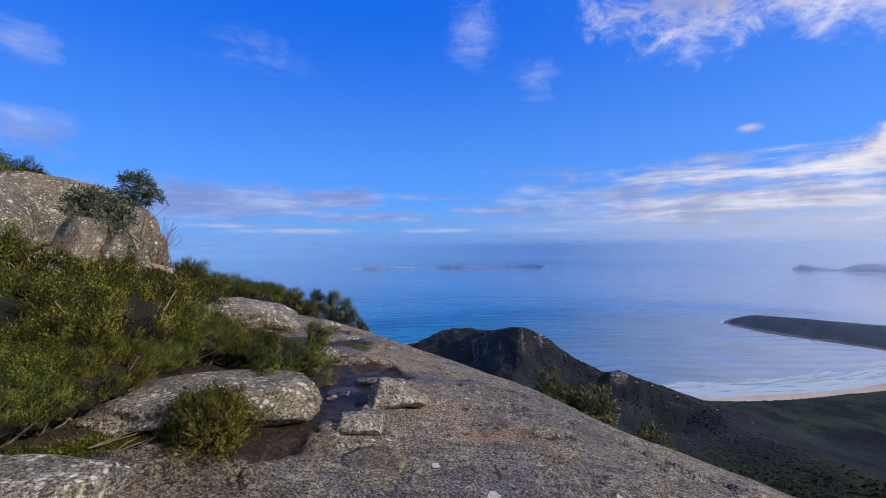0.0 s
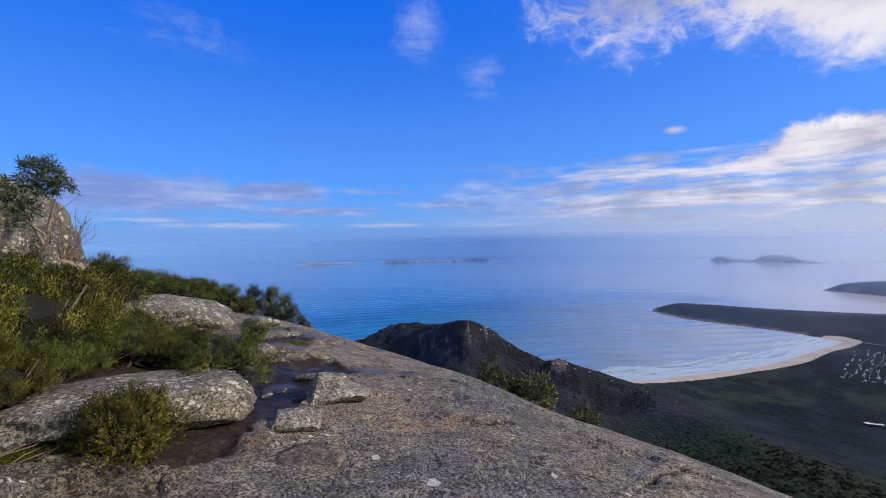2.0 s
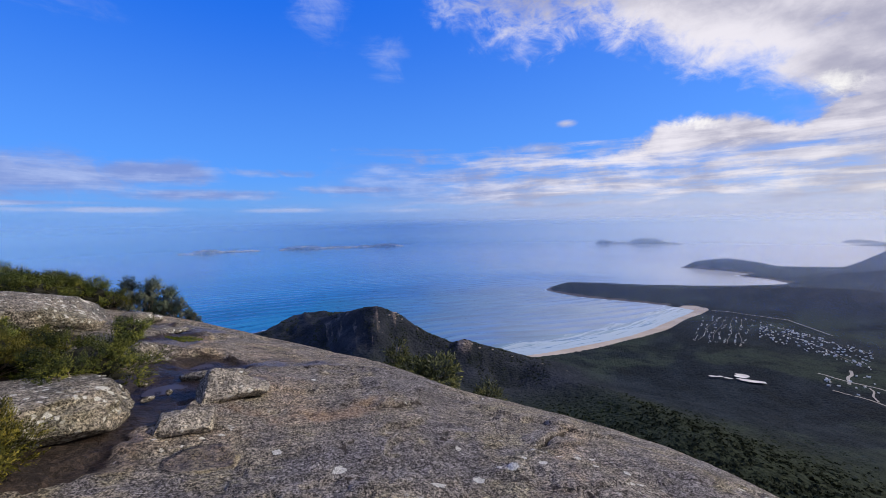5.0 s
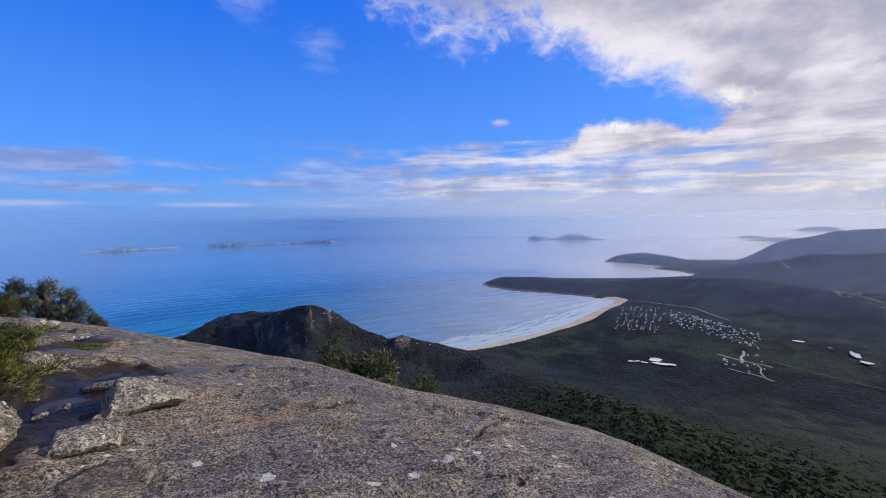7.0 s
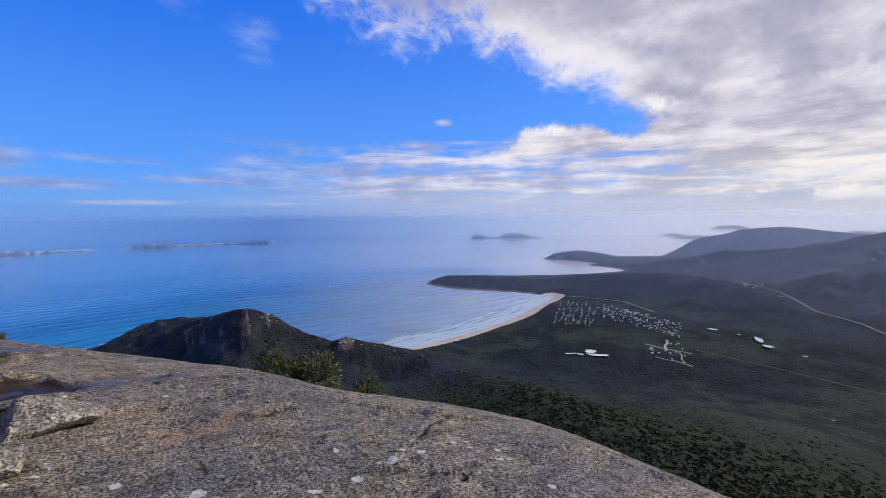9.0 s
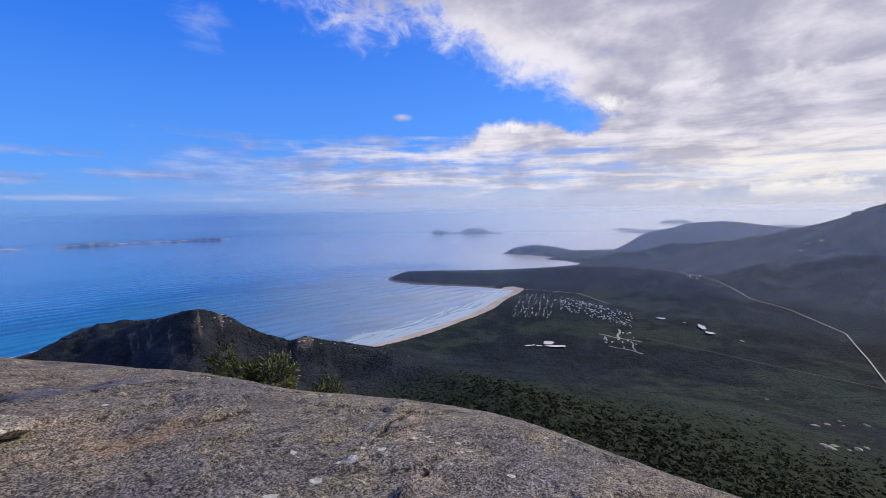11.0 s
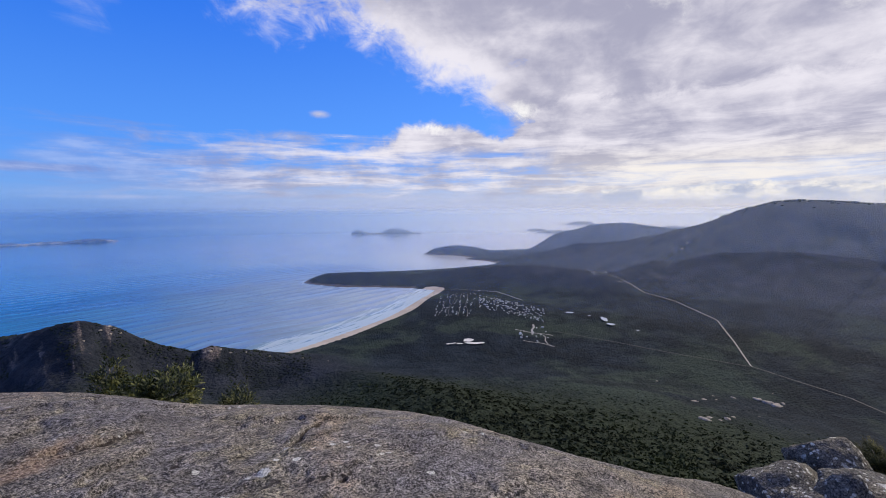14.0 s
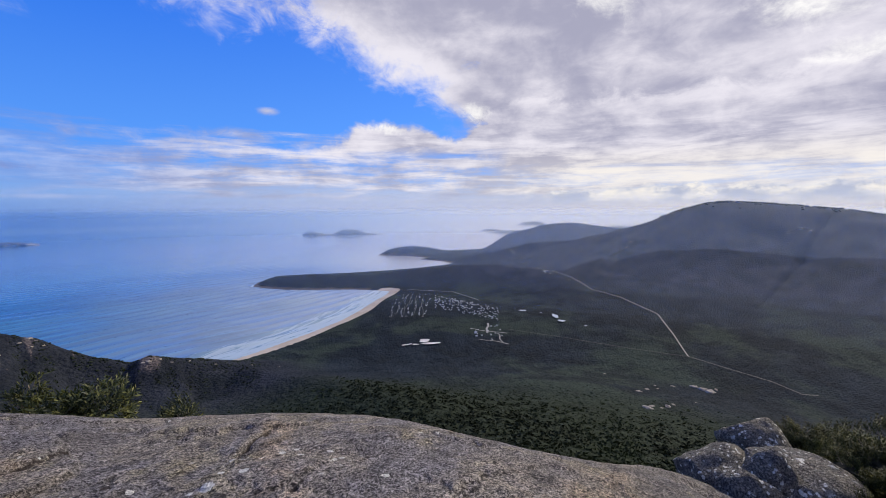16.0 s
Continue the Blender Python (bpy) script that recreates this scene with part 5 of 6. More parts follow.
spots += [(-27.4, 5.75, 0.6, 20), (-25.0, 5.95, 0.5, 100), (-29.6, 5.6, 0.6, 200), (-23.2, 6.3, 0.42, 310), (-32.0, 5.5, 0.6, 70), (-50.5, 3.75, 0.62, 10), (-47.5, 3.95, 0.62, 80), (-44.6, 4.1, 0.6, 150), (-42.0, 4.3, 0.6, 250), (-39.4, 4.5, 0.6, 300), (-37.0, 4.75, 0.6, 60), (-34.6, 5.2, 0.6, 0), (-25.6, 10.9, 0.8, 10), (-23.6, 11.2, 0.85, 80), (-21.6, 11.4, 0.85, 150), (-19.8, 11.4, 0.8, 210), (-18.4, 11.5, 0.6, 300), (-16.8, 7.6, 0.45, 30), (-27.5, 7.1, 0.45, 10), (-47.3, 12.0, 1.0, 70), (-45.0, 11.9, 0.9, 20), (-43.4, 11.6, 0.75, 130), (-44.5, 4.7, 0.72, 15), (-41, 5.0, 0.75, 95), (-37.8, 5.35, 0.75, 200), (-34.6, 5.85, 0.75, 280), (-31.2, 6.2, 0.75, 130), (-28.2, 6.35, 0.5, 60), (-25.3, 6.45, 0.42, 340), (-48, 4.5, 0.7, 30), (-49, 4.05, 0.6, 10), (-45.6, 4.25, 0.55, 220), (-42.2, 4.5, 0.55, 70), (-39.2, 4.75, 0.55, 160), (-36.2, 5.1, 0.55, 20)]
used = set()
for az, r, size, turn in spots:
    pool_of = kinds if r < 6.3 else far_kinds[1:2] if az > -34 and r > 9 else far_kinds
    k = pool_of[rng.randrange(len(pool_of))]
    if k.name in used:
        copy_at(k, az, r, size, turn)
    else:
        used.add(k.name)
        stand(k, az, r, size, turn)

# taller dark shrubs on top of the outcrop and along the skyline
shrub = bush("shrub", (1.6, 1.5, 1.35), 30, GREEN, "dark green shrub on the skyline of the outcrop", 620, 11, 0.20, 0.075, 0.020, 0.5, spray=1.7)
shrub["category"], shrub["group"] = "shrub", "skyline shrubs"
stand(shrub, -47.6, 16.0, 1.05, 0, z=1.35)
copy_at(shrub, -50.5, 15.5, 1.2, 80, z=1.2)
copy_at(shrub, -44.6, 16.6, 0.5, 140, z=1.95)
copy_at(shrub, -31.6, 13.4, 0.62, 120)
copy_at(shrub, -30.8, 14.6, 0.72, 200)
copy_at(shrub, -28.6, 14.2, 0.6, 20)
copy_at(shrub, -26.0, 13.8, 0.62, 300)
thin_shrub = bush("shrub", (1.25, 1.0, 1.05), 34, GREY, "sparse twiggy shrub at the edge of the drop", 300, 8, 0.15, 0.075, 0.030, 0.5, lift=0.8, spray=1.5, core=False)
thin_shrub["category"], thin_shrub["group"] = "shrub", "skyline shrubs"
stand(thin_shrub, -15.2, 12.2, 0.95, 40, 0.12)
for az, r, size, turn in ((-16.8, 12.0, 0.85, 200), (-13.9, 12.1, 0.75, 130), (-12.8, 11.9, 0.58, 60), (-11.8, 11.7, 0.44, 290), (-10.9, 11.5, 0.32, 20)):
    copy_at(thin_shrub, az, r, size, turn, 0.1)
copy_at(thin_shrub, -21.0, 12.8, 0.6, 130, 0.1)


def gum_sapling(name, seed, size, shoots, label):
    """A low gum with long narrow leaves."""
    rng = np.random.default_rng(seed)
    top = new(name)
    sx, sy, sz = size
    p = rng.random((shoots, 3)) * 2 - 1
    p /= np.maximum(1, np.linalg.norm(p, axis=1, keepdims=True))
    anchors = p * np.array([sx / 2, sy / 2, sz / 2]) * (0.75 + 0.35 * np.sin(p[:, :1] * 4 + seed)) + np.array([0, 0, sz * 0.62])
    d = p + np.array([0, 0, 0.45]) + 0.8 * (rng.random((shoots, 3)) - 0.5)
    d /= np.linalg.norm(d, axis=1, keepdims=True)
    part("foliage", leaves_mesh("foliage", anchors, d, 0.15, 10, 0.088, 0.026, GUM, rng, 0.1, 0.8), top)
    paths = []
    for i in range(0, shoots, max(1, shoots // 34)):
        q = anchors[i]
        mid = Vector((q[0] * 0.45, q[1] * 0.45, q[2] * 0.6)) + Vector(rng.normal(size=3) * 0.05)
        paths.append([(Vector((0, 0, -0.4)), 0.022), (mid, 0.013), (Vector(q), 0.005)])
    paths += [[(Vector((-sx * 0.55, -0.1, 0.16)), 0.014), (Vector((-sx * 0.30, -0.12, 0.10)), 0.020), (Vector((-sx * 0.08, -0.1, 0.02)), 0.024), (Vector((0.05, 0, -0.3)), 0.03)]] * 2
    for path in paths[::2]:
        part("branch", sticks_mesh("branch", [path], BARK, 5), top)
    return tagged(top, label, "shrub", "gum shrubs below the rim")


GUM = foliage("gum_leaves", (0.018, 0.025, 0.010), (0.072, 0.080, 0.024), (0.27, 0.25, 0.08), 0.4)
a = gum_sapling("shrub", 5, (1.1, 0.85, 0.56), 430, "yellow-green gum shrub with long leaves below the rim")
stand(a, 17.4, 7.7, 1.05, -18, z=-3.24)
b = gum_sapling("shrub", 6, (0.5, 0.45, 0.68), 90, "yellow-green gum shrub with long leaves below the rim")
stand(b, 13.4, 7.9, 0.85, 0, z=-3.02)
c = gum_sapling("shrub", 7, (0.7, 0.6, 0.4), 110, "small gum shrub with long leaves below the rim")
stand(c, 26.2, 7.2, 0.85, 0, z=-3.33)
DARKLEAF = foliage("dark_heath_leaves", (0.012, 0.018, 0.006), (0.060, 0.066, 0.018), (0.150, 0.135, 0.034), 0.15)
edge_bush = bush("bush", (1.35, 1.3, 0.95), 41, DARKLEAF, "dark green bush crowding behind granite boulders", 1700, 9, 0.11, 0.030, 0.011, 0.5, lift=0.9, spray=0.7, spread=0.7)
tagged(edge_bush, group="bushes behind the boulders")
for i, (az, r, size, z) in enumerate(((104.8, 7.9, 0.95, -3.9), (103.0, 7.4, 0.6, -3.7), (107.5, 6.8, 0.9, -3.85), (109.5, 8.8, 1.2, -3.95), (99.6, 9.4, 0.8, -4.45), (101.6, 9.1, 0.95, -4.4), (103.8, 8.7, 1.05, -4.25),
                                      (106.0, 8.4, 1.15, -4.1), (102.4, 8.0, 0.75, -4.25), (105.2, 7.4, 0.85, -4.15), (108.0, 7.6, 1.15, -4.0))):
    if i:
        copy_at(edge_bush, az, r, size, 50 * i, z=z)
    else:
        stand(edge_bush, az, r, size, 40, z=z)


def twisted_tree():
    """A wind-bent shrub with a pale forked trunk, a dark crown on one side and bare twigs on the other."""
    rng = np.random.default_rng(9)
    top = new("tree")
    base = ground_at(-33.2, 12.6)
    top.matrix_world = Matrix.Translation(spot(-33.2, 12.6, base - 0.1)) @ pose(0, 0, 0, 0, 0, 33.2)
    V = Vector
    part("trunk", sticks_mesh("trunk", [[(V((0.2, 0, -0.1)), 0.11), (V((0.18, 0, 0.26)), 0.10), (V((0.1, 0, 0.44)), 0.09), (V((-0.38, 0.02, 0.62)), 0.075), (V((-0.56, 0.05, 0.86)), 0.05), (V((-0.52, 0.1, 1.4)), 0.035), (V((-0.40, 0.1, 2.0)), 0.018)]], BARK, 8), top, "pale bent trunk")
    limbs = [[(V((-0.56, 0.05, 0.86)), 0.04), (V((-0.80, 0, 1.5)), 0.026), (V((-1.05, 0.05, 2.1)), 0.018), (V((-1.2, 0, 2.45)), 0.009)],
             [(V((-0.38, 0.02, 0.58)), 0.035), (V((-0.75, 0.0, 1.0)), 0.025), (V((-1.1, -0.1, 1.35)), 0.02), (V((-1.55, -0.3, 1.8)), 0.01)],
             [(V((-0.54, 0.1, 1.15)), 0.03), (V((-0.95, -0.2, 1.6)), 0.02), (V((-1.4, -0.3, 2.05)), 0.012)]]
    for limb in limbs:
        part("limb", sticks_mesh("limb", [limb], BARK, 6), top)
    # bare twigs
    twigs = []
    root = V((-0.25, 0.0, 0.62))
    for i in range(13):
        x = -0.42 + 0.055 * i + rng.normal() * 0.03
        tip = V((x + rng.normal() * 0.08, rng.normal() * 0.15, 1.25 + 0.55 * rng.random() + 0.25 * math.sin(i)))
        mid = V((x * 0.6 - 0.1, rng.normal() * 0.08, 0.95 + 0.1 * rng.random()))
        twigs.append([(root + V((x * 0.3, 0, 0)), 0.014), (mid, 0.009), (tip, 0.004)])
        for j in range(3):
            f = 0.35 + 0.2 * j
            p = mid.lerp(tip, f)
            twigs.append([(p, 0.005), (p + V((rng.normal() * 0.13, rng.normal() * 0.1, 0.18 + 0.12 * rng.random())), 0.004)])
    part("dead_branch", sticks_mesh("dead_branch", twigs, DEADWOOD, 4), top, "bare grey twigs")
    tangle = []
    for i in range(60):
        p = V((-1.35 + 1.1 * rng.random(), rng.normal() * 0.2, 0.75 + 1.1 * rng.random()))
        q = p + V((rng.normal() * 0.22, rng.normal() * 0.15, 0.30 * rng.random() + 0.05))
        tangle.append([(p, 0.007), (p.lerp(q, 0.5) + V((0.03, 0, 0.02)), 0.005), (q, 0.003)])
    part("twig_tangle", sticks_mesh("twig_tangle", tangle, DEADWOOD, 4), top)
    # crown: clumps of dark leaves
    centres = [(-1.75, 2.0, 0.20), (-1.55, 2.2, 0.20), (-1.3, 2.15, 0.23), (-1.6, 1.75, 0.22), (-1.25, 1.8, 0.24), (-1.0, 2.0, 0.20), (-1.45, 1.4, 0.18), (-1.1, 1.45, 0.20), (-1.0, 1.12, 0.18), (-0.85, 1.7, 0.17),
               (-0.75, 2.55, 0.17), (-0.55, 2.65, 0.15), (-0.38, 2.45, 0.15), (-0.75, 2.28, 0.16), (-0.28, 2.25, 0.11), (-0.52, 2.2, 0.12)]
    pts, dirs = [], []
    for x, z, s in centres:
        for _ in range(40):
            d = rng.normal(size=3)
            d /= np.linalg.norm(d)
            pts.append(np.array([x, -0.3, z]) + d * s * np.array([1, 0.9, 0.75]) * rng.random() ** 0.4)
            dirs.append(d + np.array([0, 0, 0.5]))
    dirs = np.array(dirs)
    dirs /= np.linalg.norm(dirs, axis=1, keepdims=True)
    part("crown", leaves_mesh("crown", np.array(pts), dirs, 0.18, 10, 0.105, 0.026, GREY, rng, 0.2), top, "dark grey-green leaves")
    return tagged(top, "wind-twisted shrub with pale bent trunk and bare twigs", "tree")


twisted_tree()


def moss(az, r, w, d, label, lift=-0.02):
    """A low cushion of moss or tufts of grass."""
    rng = np.random.default_rng(int(r * 100))
    n = int(700 * w * d / 0.3) + 80
    a = np.stack([(rng.random(n) - 0.5) * w, (rng.random(n) - 0.5) * d], 1)
    a = a[(a[:, 0] / w * 2) ** 2 + (a[:, 1] / d * 2) ** 2 < 0.75 + 0.5 * rng.random(len(a))]
    c, s = math.cos(radians(-az)), math.sin(radians(-az))
    o = spot(az, r)
    wx, wy = o.x + a[:, 0] * c - a[:, 1] * s, o.y + a[:, 0] * s + a[:, 1] * c
    pts = np.stack([wx - o.x, wy - o.y, summit(wx, wy) - ground_at(az, r) + lift], 1)
    dirs = np.stack([rng.normal(size=len(a)) * 0.4, rng.normal(size=len(a)) * 0.4, np.ones(len(a))], 1)
    dirs /= np.linalg.norm(dirs, axis=1, keepdims=True)
    ob = new("moss", leaves_mesh("moss", pts, dirs, 0.022, 4, 0.022, 0.010, MOSS, rng))
    ob.location = (o.x, o.y, ground_at(az, r))
    return tagged(ob, label, "moss", "moss patches", "stuff")


MOSS = foliage("moss", (0.045, 0.060, 0.008), (0.15, 0.175, 0.018), (0.24, 0.24, 0.03), 0.2)
moss(-11.7, 7.5, 0.5, 0.35, "green moss cushion on the wet slab", 0.04)
moss(-40.5, 4.0, 1.2, 0.6, "bright green moss beside the lichen slab")
moss(-36.6, 4.3, 1.1, 0.6, "bright green moss beside the lichen slab")
moss(-26.5, 6.0, 1.2, 0.5, "bright green moss behind the lichen slab")
moss(-43.5, 3.75, 0.9, 0.35, "bright green moss beside the lichen slab")
moss(-38.5, 3.72, 0.9, 0.30, "bright green moss beside the lichen slab")
moss(-33.5, 3.6, 0.5, 0.25, "dry tufts of grass under a bush")


def dead_twig(az, r, seed, size):
    """A bleached forked twig lying on the ground."""
    rnd = random.Random(seed)
    def at(a, q): return spot(a, q, ground_at(a, q) + 0.025)
    paths = []
    for k in range(3):
        a, q = az + 1.2 * k, r + 0.03 * k
        mid = at(a + size * 3.0, q + rnd.uniform(0.0, 0.12))
        tip = at(a + size * 6.5, q + rnd.uniform(-0.02, 0.22)) + Vector((0, 0, 0.06 * k))
        paths.append([(at(az, r), 0.006), (mid, 0.0045), (tip, 0.0025)])
    return tagged(new("twig", sticks_mesh("twig", paths, DEADWOOD, 5)), "bleached forked twig lying on damp ground", "twig", "fallen twigs")


dead_twig(-40.6, 3.74, 1, 0.55)
dead_twig(-38.6, 3.62, 2, 0.40)


def pool(az, r, w, d, seed, level):
    """A shallow puddle with an uneven shore."""
    n = 40
    verts = [(0, 0, 0)]
    for i in range(n):
        q = 2 * math.pi * i / n
        k = 1 + 0.35 * noise.noise(Vector((math.cos(q) * 1.3, math.sin(q) * 1.3, seed)))
        verts.append((w / 2 * k * math.cos(q), d / 2 * k * math.sin(q), 0))
    faces = [(0, i + 1, (i + 1) % n + 1) for i in range(n)]
    ob = new("puddle", mesh_of("puddle", verts, faces, POOL))
    p = spot(az, r)
    ob.matrix_world = Matrix.Translation((p.x, p.y, level)) @ pose(0, 0, 0, 0, 0, -az)
    return tagged(ob, "shallow dark rain puddle on the granite", "puddle", "puddles", "")


for a, q, w, level in BASINS:
    pool(a, q, w * 0.7, w * 0.42, q, level)

# ---- down in the valley ----
def valley_z(x, y):
    z, *_ = country(np.array([x]), np.array([y]), False)
    return float(z[0])


def ribbon(name, pts, width, mat, label, category="road", lift=4.5, kind="structure"):
    """A strip laid over the land along bearings and distances."""
    way = [Vector(polar(a, r, None, 0.0)[:2]) for a, r in pts]
    line = []
    for p, q in zip(way[:-1], way[1:]):
        steps = max(2, int((q - p).length / 25))
        line += [p.lerp(q, i / steps) for i in range(steps)]
    line.append(way[-1])
    verts, faces = [], []
    for i, p in enumerate(line):
        d = (line[min(i + 1, len(line) - 1)] - line[max(i - 1, 0)]).normalized()
        side = Vector((-d.y, d.x)) * width / 2
        z = max(valley_z(*(p + side)), valley_z(*(p - side)), valley_z(*p)) + lift
        verts += [(*(p + side) * S, z * S), (*(p - side) * S, z * S)]
    faces = [(2 * i, 2 * i + 2, 2 * i + 3, 2 * i + 1) for i in range(len(line) - 1)]
    return tagged(new(name, mesh_of(name, verts, faces, mat)), label, category, kind=kind)


def dist(el):
    return 545.0 / math.tan(radians(el))


ribbon("road", [(70.9, 3000), (74.5, 2850), (77.4, 2760), (81.5, dist(12.0)), (85.7, dist(13.3)), (87.4, dist(15.1)), (89.1, dist(17.4))], 4.6, TRACK, "pale gravel road running across the valley")
ribbon("road", [(89.1, dist(17.4)), (93.8, dist(18.1)), (97.3, dist(18.5)), (99.7, dist(19.1)), (101, dist(18.9))], 3.4, GREYROAD, "grey road along the foot of the mountain")
ribbon("road", [(67.2, dist(16.2)), (74.7, dist(16.8)), (81.7, dist(17.3)), (89.0, dist(17.45))], 4, TARMAC, "dark road through the valley scrub")
ribbon("road", [(76.7, 2870), (75.8, 2800), (74.8, 2740)], 5, TRACK, "short pale side road in the valley")


def sight(az, el):
    """Distance in the real bay at which the land stands at this angle below the eye."""
    r = np.geomspace(350, 7000, 1500)
    x, y = r * math.sin(radians(az)), r * math.cos(radians(az))
    z, *_ = country(x, y, False)
    hit = np.where(z >= r * math.tan(radians(-el)))[0]
    return float(r[hit[0]]) if len(hit) else dist(el)


def on_land(az, r, lift=0.0):
    x, y, _ = polar(az, r, None, 0.0)
    return Vector((x * S, y * S, (valley_z(x, y) + lift) * S))


CREEKBED = plain("creek_bed", (0.30, 0.29, 0.27), (0.44, 0.42, 0.39), 0.1, 0.5)
ribbon("creek", [(50.8, sight(50.8, 10.95)), (54.4, sight(54.4, 10.98)), (59.4, sight(59.4, 11.25)), (63.0, sight(63.0, 12.33))], 5, CREEKBED, "pale sandy creek bed winding behind the beach", "creek")
ribbon("road", [(67.3, sight(67.3, 5.45)), (67.6, sight(67.6, 5.8)), (68.1, sight(68.1, 6.2))], 5, TRACK, "short pale track on the far hill")


def pond(az, r, w, d, turn, seed, label, mat):
    n = 28
    verts = [(0, 0, 0)]
    for i in range(n):
        q = 2 * math.pi * i / n
        k = 1 + 0.5 * noise.noise(Vector((math.cos(q) * 1.5, math.sin(q) * 1.5, seed)))
        verts.append((w / 2 * k * math.cos(q) * S, d / 2 * k * math.sin(q) * S, 0))
    ob = new("pond", mesh_of("pond", verts, [(0, i + 1, (i + 1) % n + 1) for i in range(n)], mat))
    ob.matrix_world = Matrix.Translation(on_land(az, r, 7.0)) @ pose(0, 0, 0, 0, 0, -az + turn)
    return tagged(ob, label, "pond", "ponds in the valley")


# pale base colour of the ponds stands in for the reflected sky
POND_GLEAM = plain("painted_pond_gleam", (0.50, 0.54, 0.58), (0.58, 0.62, 0.66), 0.02, 0.12, 0.02)
CLEARING = plain("bare_sand", (0.58, 0.54, 0.50), (0.76, 0.73, 0.68), 0.1, 0.9)
for az, el, w, d, turn, seed in ((69.1, 13.66, 42, 26, 0, 1), (73.4, 14.2, 26, 75, 15, 2), (74.2, 14.75, 40, 28, -20, 3), (71.5, 13.9, 14, 10, 0, 4), (77.3, 15.2, 18, 10, 0, 5)):
    pond(az, sight(az, el), w, d, turn, seed, "small pond with a pale painted gleam", POND_GLEAM)
for az, el, w, d, turn, seed in ((55.6, 17.85, 46, 40, -30, 6), (56.5, 18.2, 75, 26, 8, 7), (54.3, 18.3, 30, 12, 0, 8), (52.9, 18.35, 34, 12, 20, 9), (53.6, 18.25, 14, 10, 0, 10)):
    pond(az, sight(az, el), w, d, turn, seed, "pale sandy clearing in the valley scrub", CLEARING)["category"] = "clearing"


def cabin():
    top = new("cabin")
    w, d, h = 11 * S, 7 * S, 3.2 * S
    v = [(x * w / 2, y * d / 2, z) for z in (-0.6, h) for x, y in ((-1, -1), (1, -1), (1, 1), (-1, 1))]
    part("wall", mesh_of("wall", v, [(0, 1, 5, 4), (1, 2, 6, 5), (2, 3, 7, 6), (3, 0, 4, 7)], WALLPAINT, False), top)
    e = 1.12
    v = [(-w / 2 * e, -d / 2 * e, h), (w / 2 * e, -d / 2 * e, h), (w / 2 * e, d / 2 * e, h), (-w / 2 * e, d / 2 * e, h), (-w / 2 * e, 0, h * 1.55), (w / 2 * e, 0, h * 1.55)]
    part("roof", mesh_of("roof", v, [(0, 1, 5, 4), (2, 3, 4, 5), (3, 0, 4, 4), (1, 2, 5, 5)][:2] + [(0, 3, 2, 1)], ROOFTIN, False), top)
    return tagged(top, "small pale cabin with a tin roof among trees", "cabin", "cabins of the village")


rnd = random.Random(12)
places = []
for _ in range(150):   # rows of sites behind the beach
    lane = rnd.choice((50.9, 51.6, 52.3, 53.1, 53.9, 54.7, 55.5))
    el = rnd.uniform(11.5, 14.6)
    places.append((lane + (14.4 - el) * 0.35 + 0.14 * math.sin(el * 4.0 + lane * 3.0) + rnd.uniform(-0.12, 0.12), el, rnd.uniform(0.4, 0.8)))
for _ in range(200):   # the village
    az = rnd.uniform(57.0, 65.8)
    places.append((az, 11.7 + (az - 57.0) * 0.18 + rnd.random() ** 1.2 * 1.7, rnd.uniform(0.5, 1.15)))
for _ in range(16):
    places.append((rnd.uniform(62.6, 66.8), rnd.uniform(15.6, 17.6), rnd.uniform(0.7, 1.5)))
for _ in range(12):
    places.append((rnd.uniform(71.5, 73.5), rnd.uniform(8.0, 8.6), rnd.uniform(0.5, 0.9)))
home = cabin()
places = [(az, el, 0.62 * size) for az, el, size in places]
for i, (az, el, size) in enumerate(places):
    m = Matrix.Translation(on_land(az, sight(az, el), 2.0)) @ pose(0, 0, 0, 0, 0, rnd.uniform(0, 180)) @ Matrix.Diagonal((size, size, size, 1))
    ob = home if i == 0 else copy_thing(home, pose(0, 0, 0))
    ob.matrix_world = m
for i, (az0, el0, az1, el1, w) in enumerate(((51.3, 14.4, 53.2, 11.6, 1.2), (52.6, 14.3, 53.9, 11.6, 1.2), (54.2, 14.5, 54.6, 11.5, 1.4), (55.3, 14.6, 55.3, 11.6, 1.4), (57.4, 11.9, 66.0, 13.6, 2.4), (62.0, 16.2, 67.0, 16.7, 7), (64.4, 15.4, 64.2, 16.7, 9), (63.0, 17.5, 67.3, 18.0, 6), (59, 12.6, 65, 14.6, 2.4), (65.8, 16.7, 66.3, 17.8, 5))):
    way = []
    for k in range(9):
        f = k / 8
        a, el = az0 + (az1 - az0) * f + (0.13 if i < 4 else 0.1) * math.sin(f * 9 + i * 2), el0 + (el1 - el0) * f + 0.05 * math.sin(f * 7 + i)
        way.append((a, sight(a, el)))
    ribbon("road", way, w, TRACK, "pale winding lane between village cabins", lift=3.0)

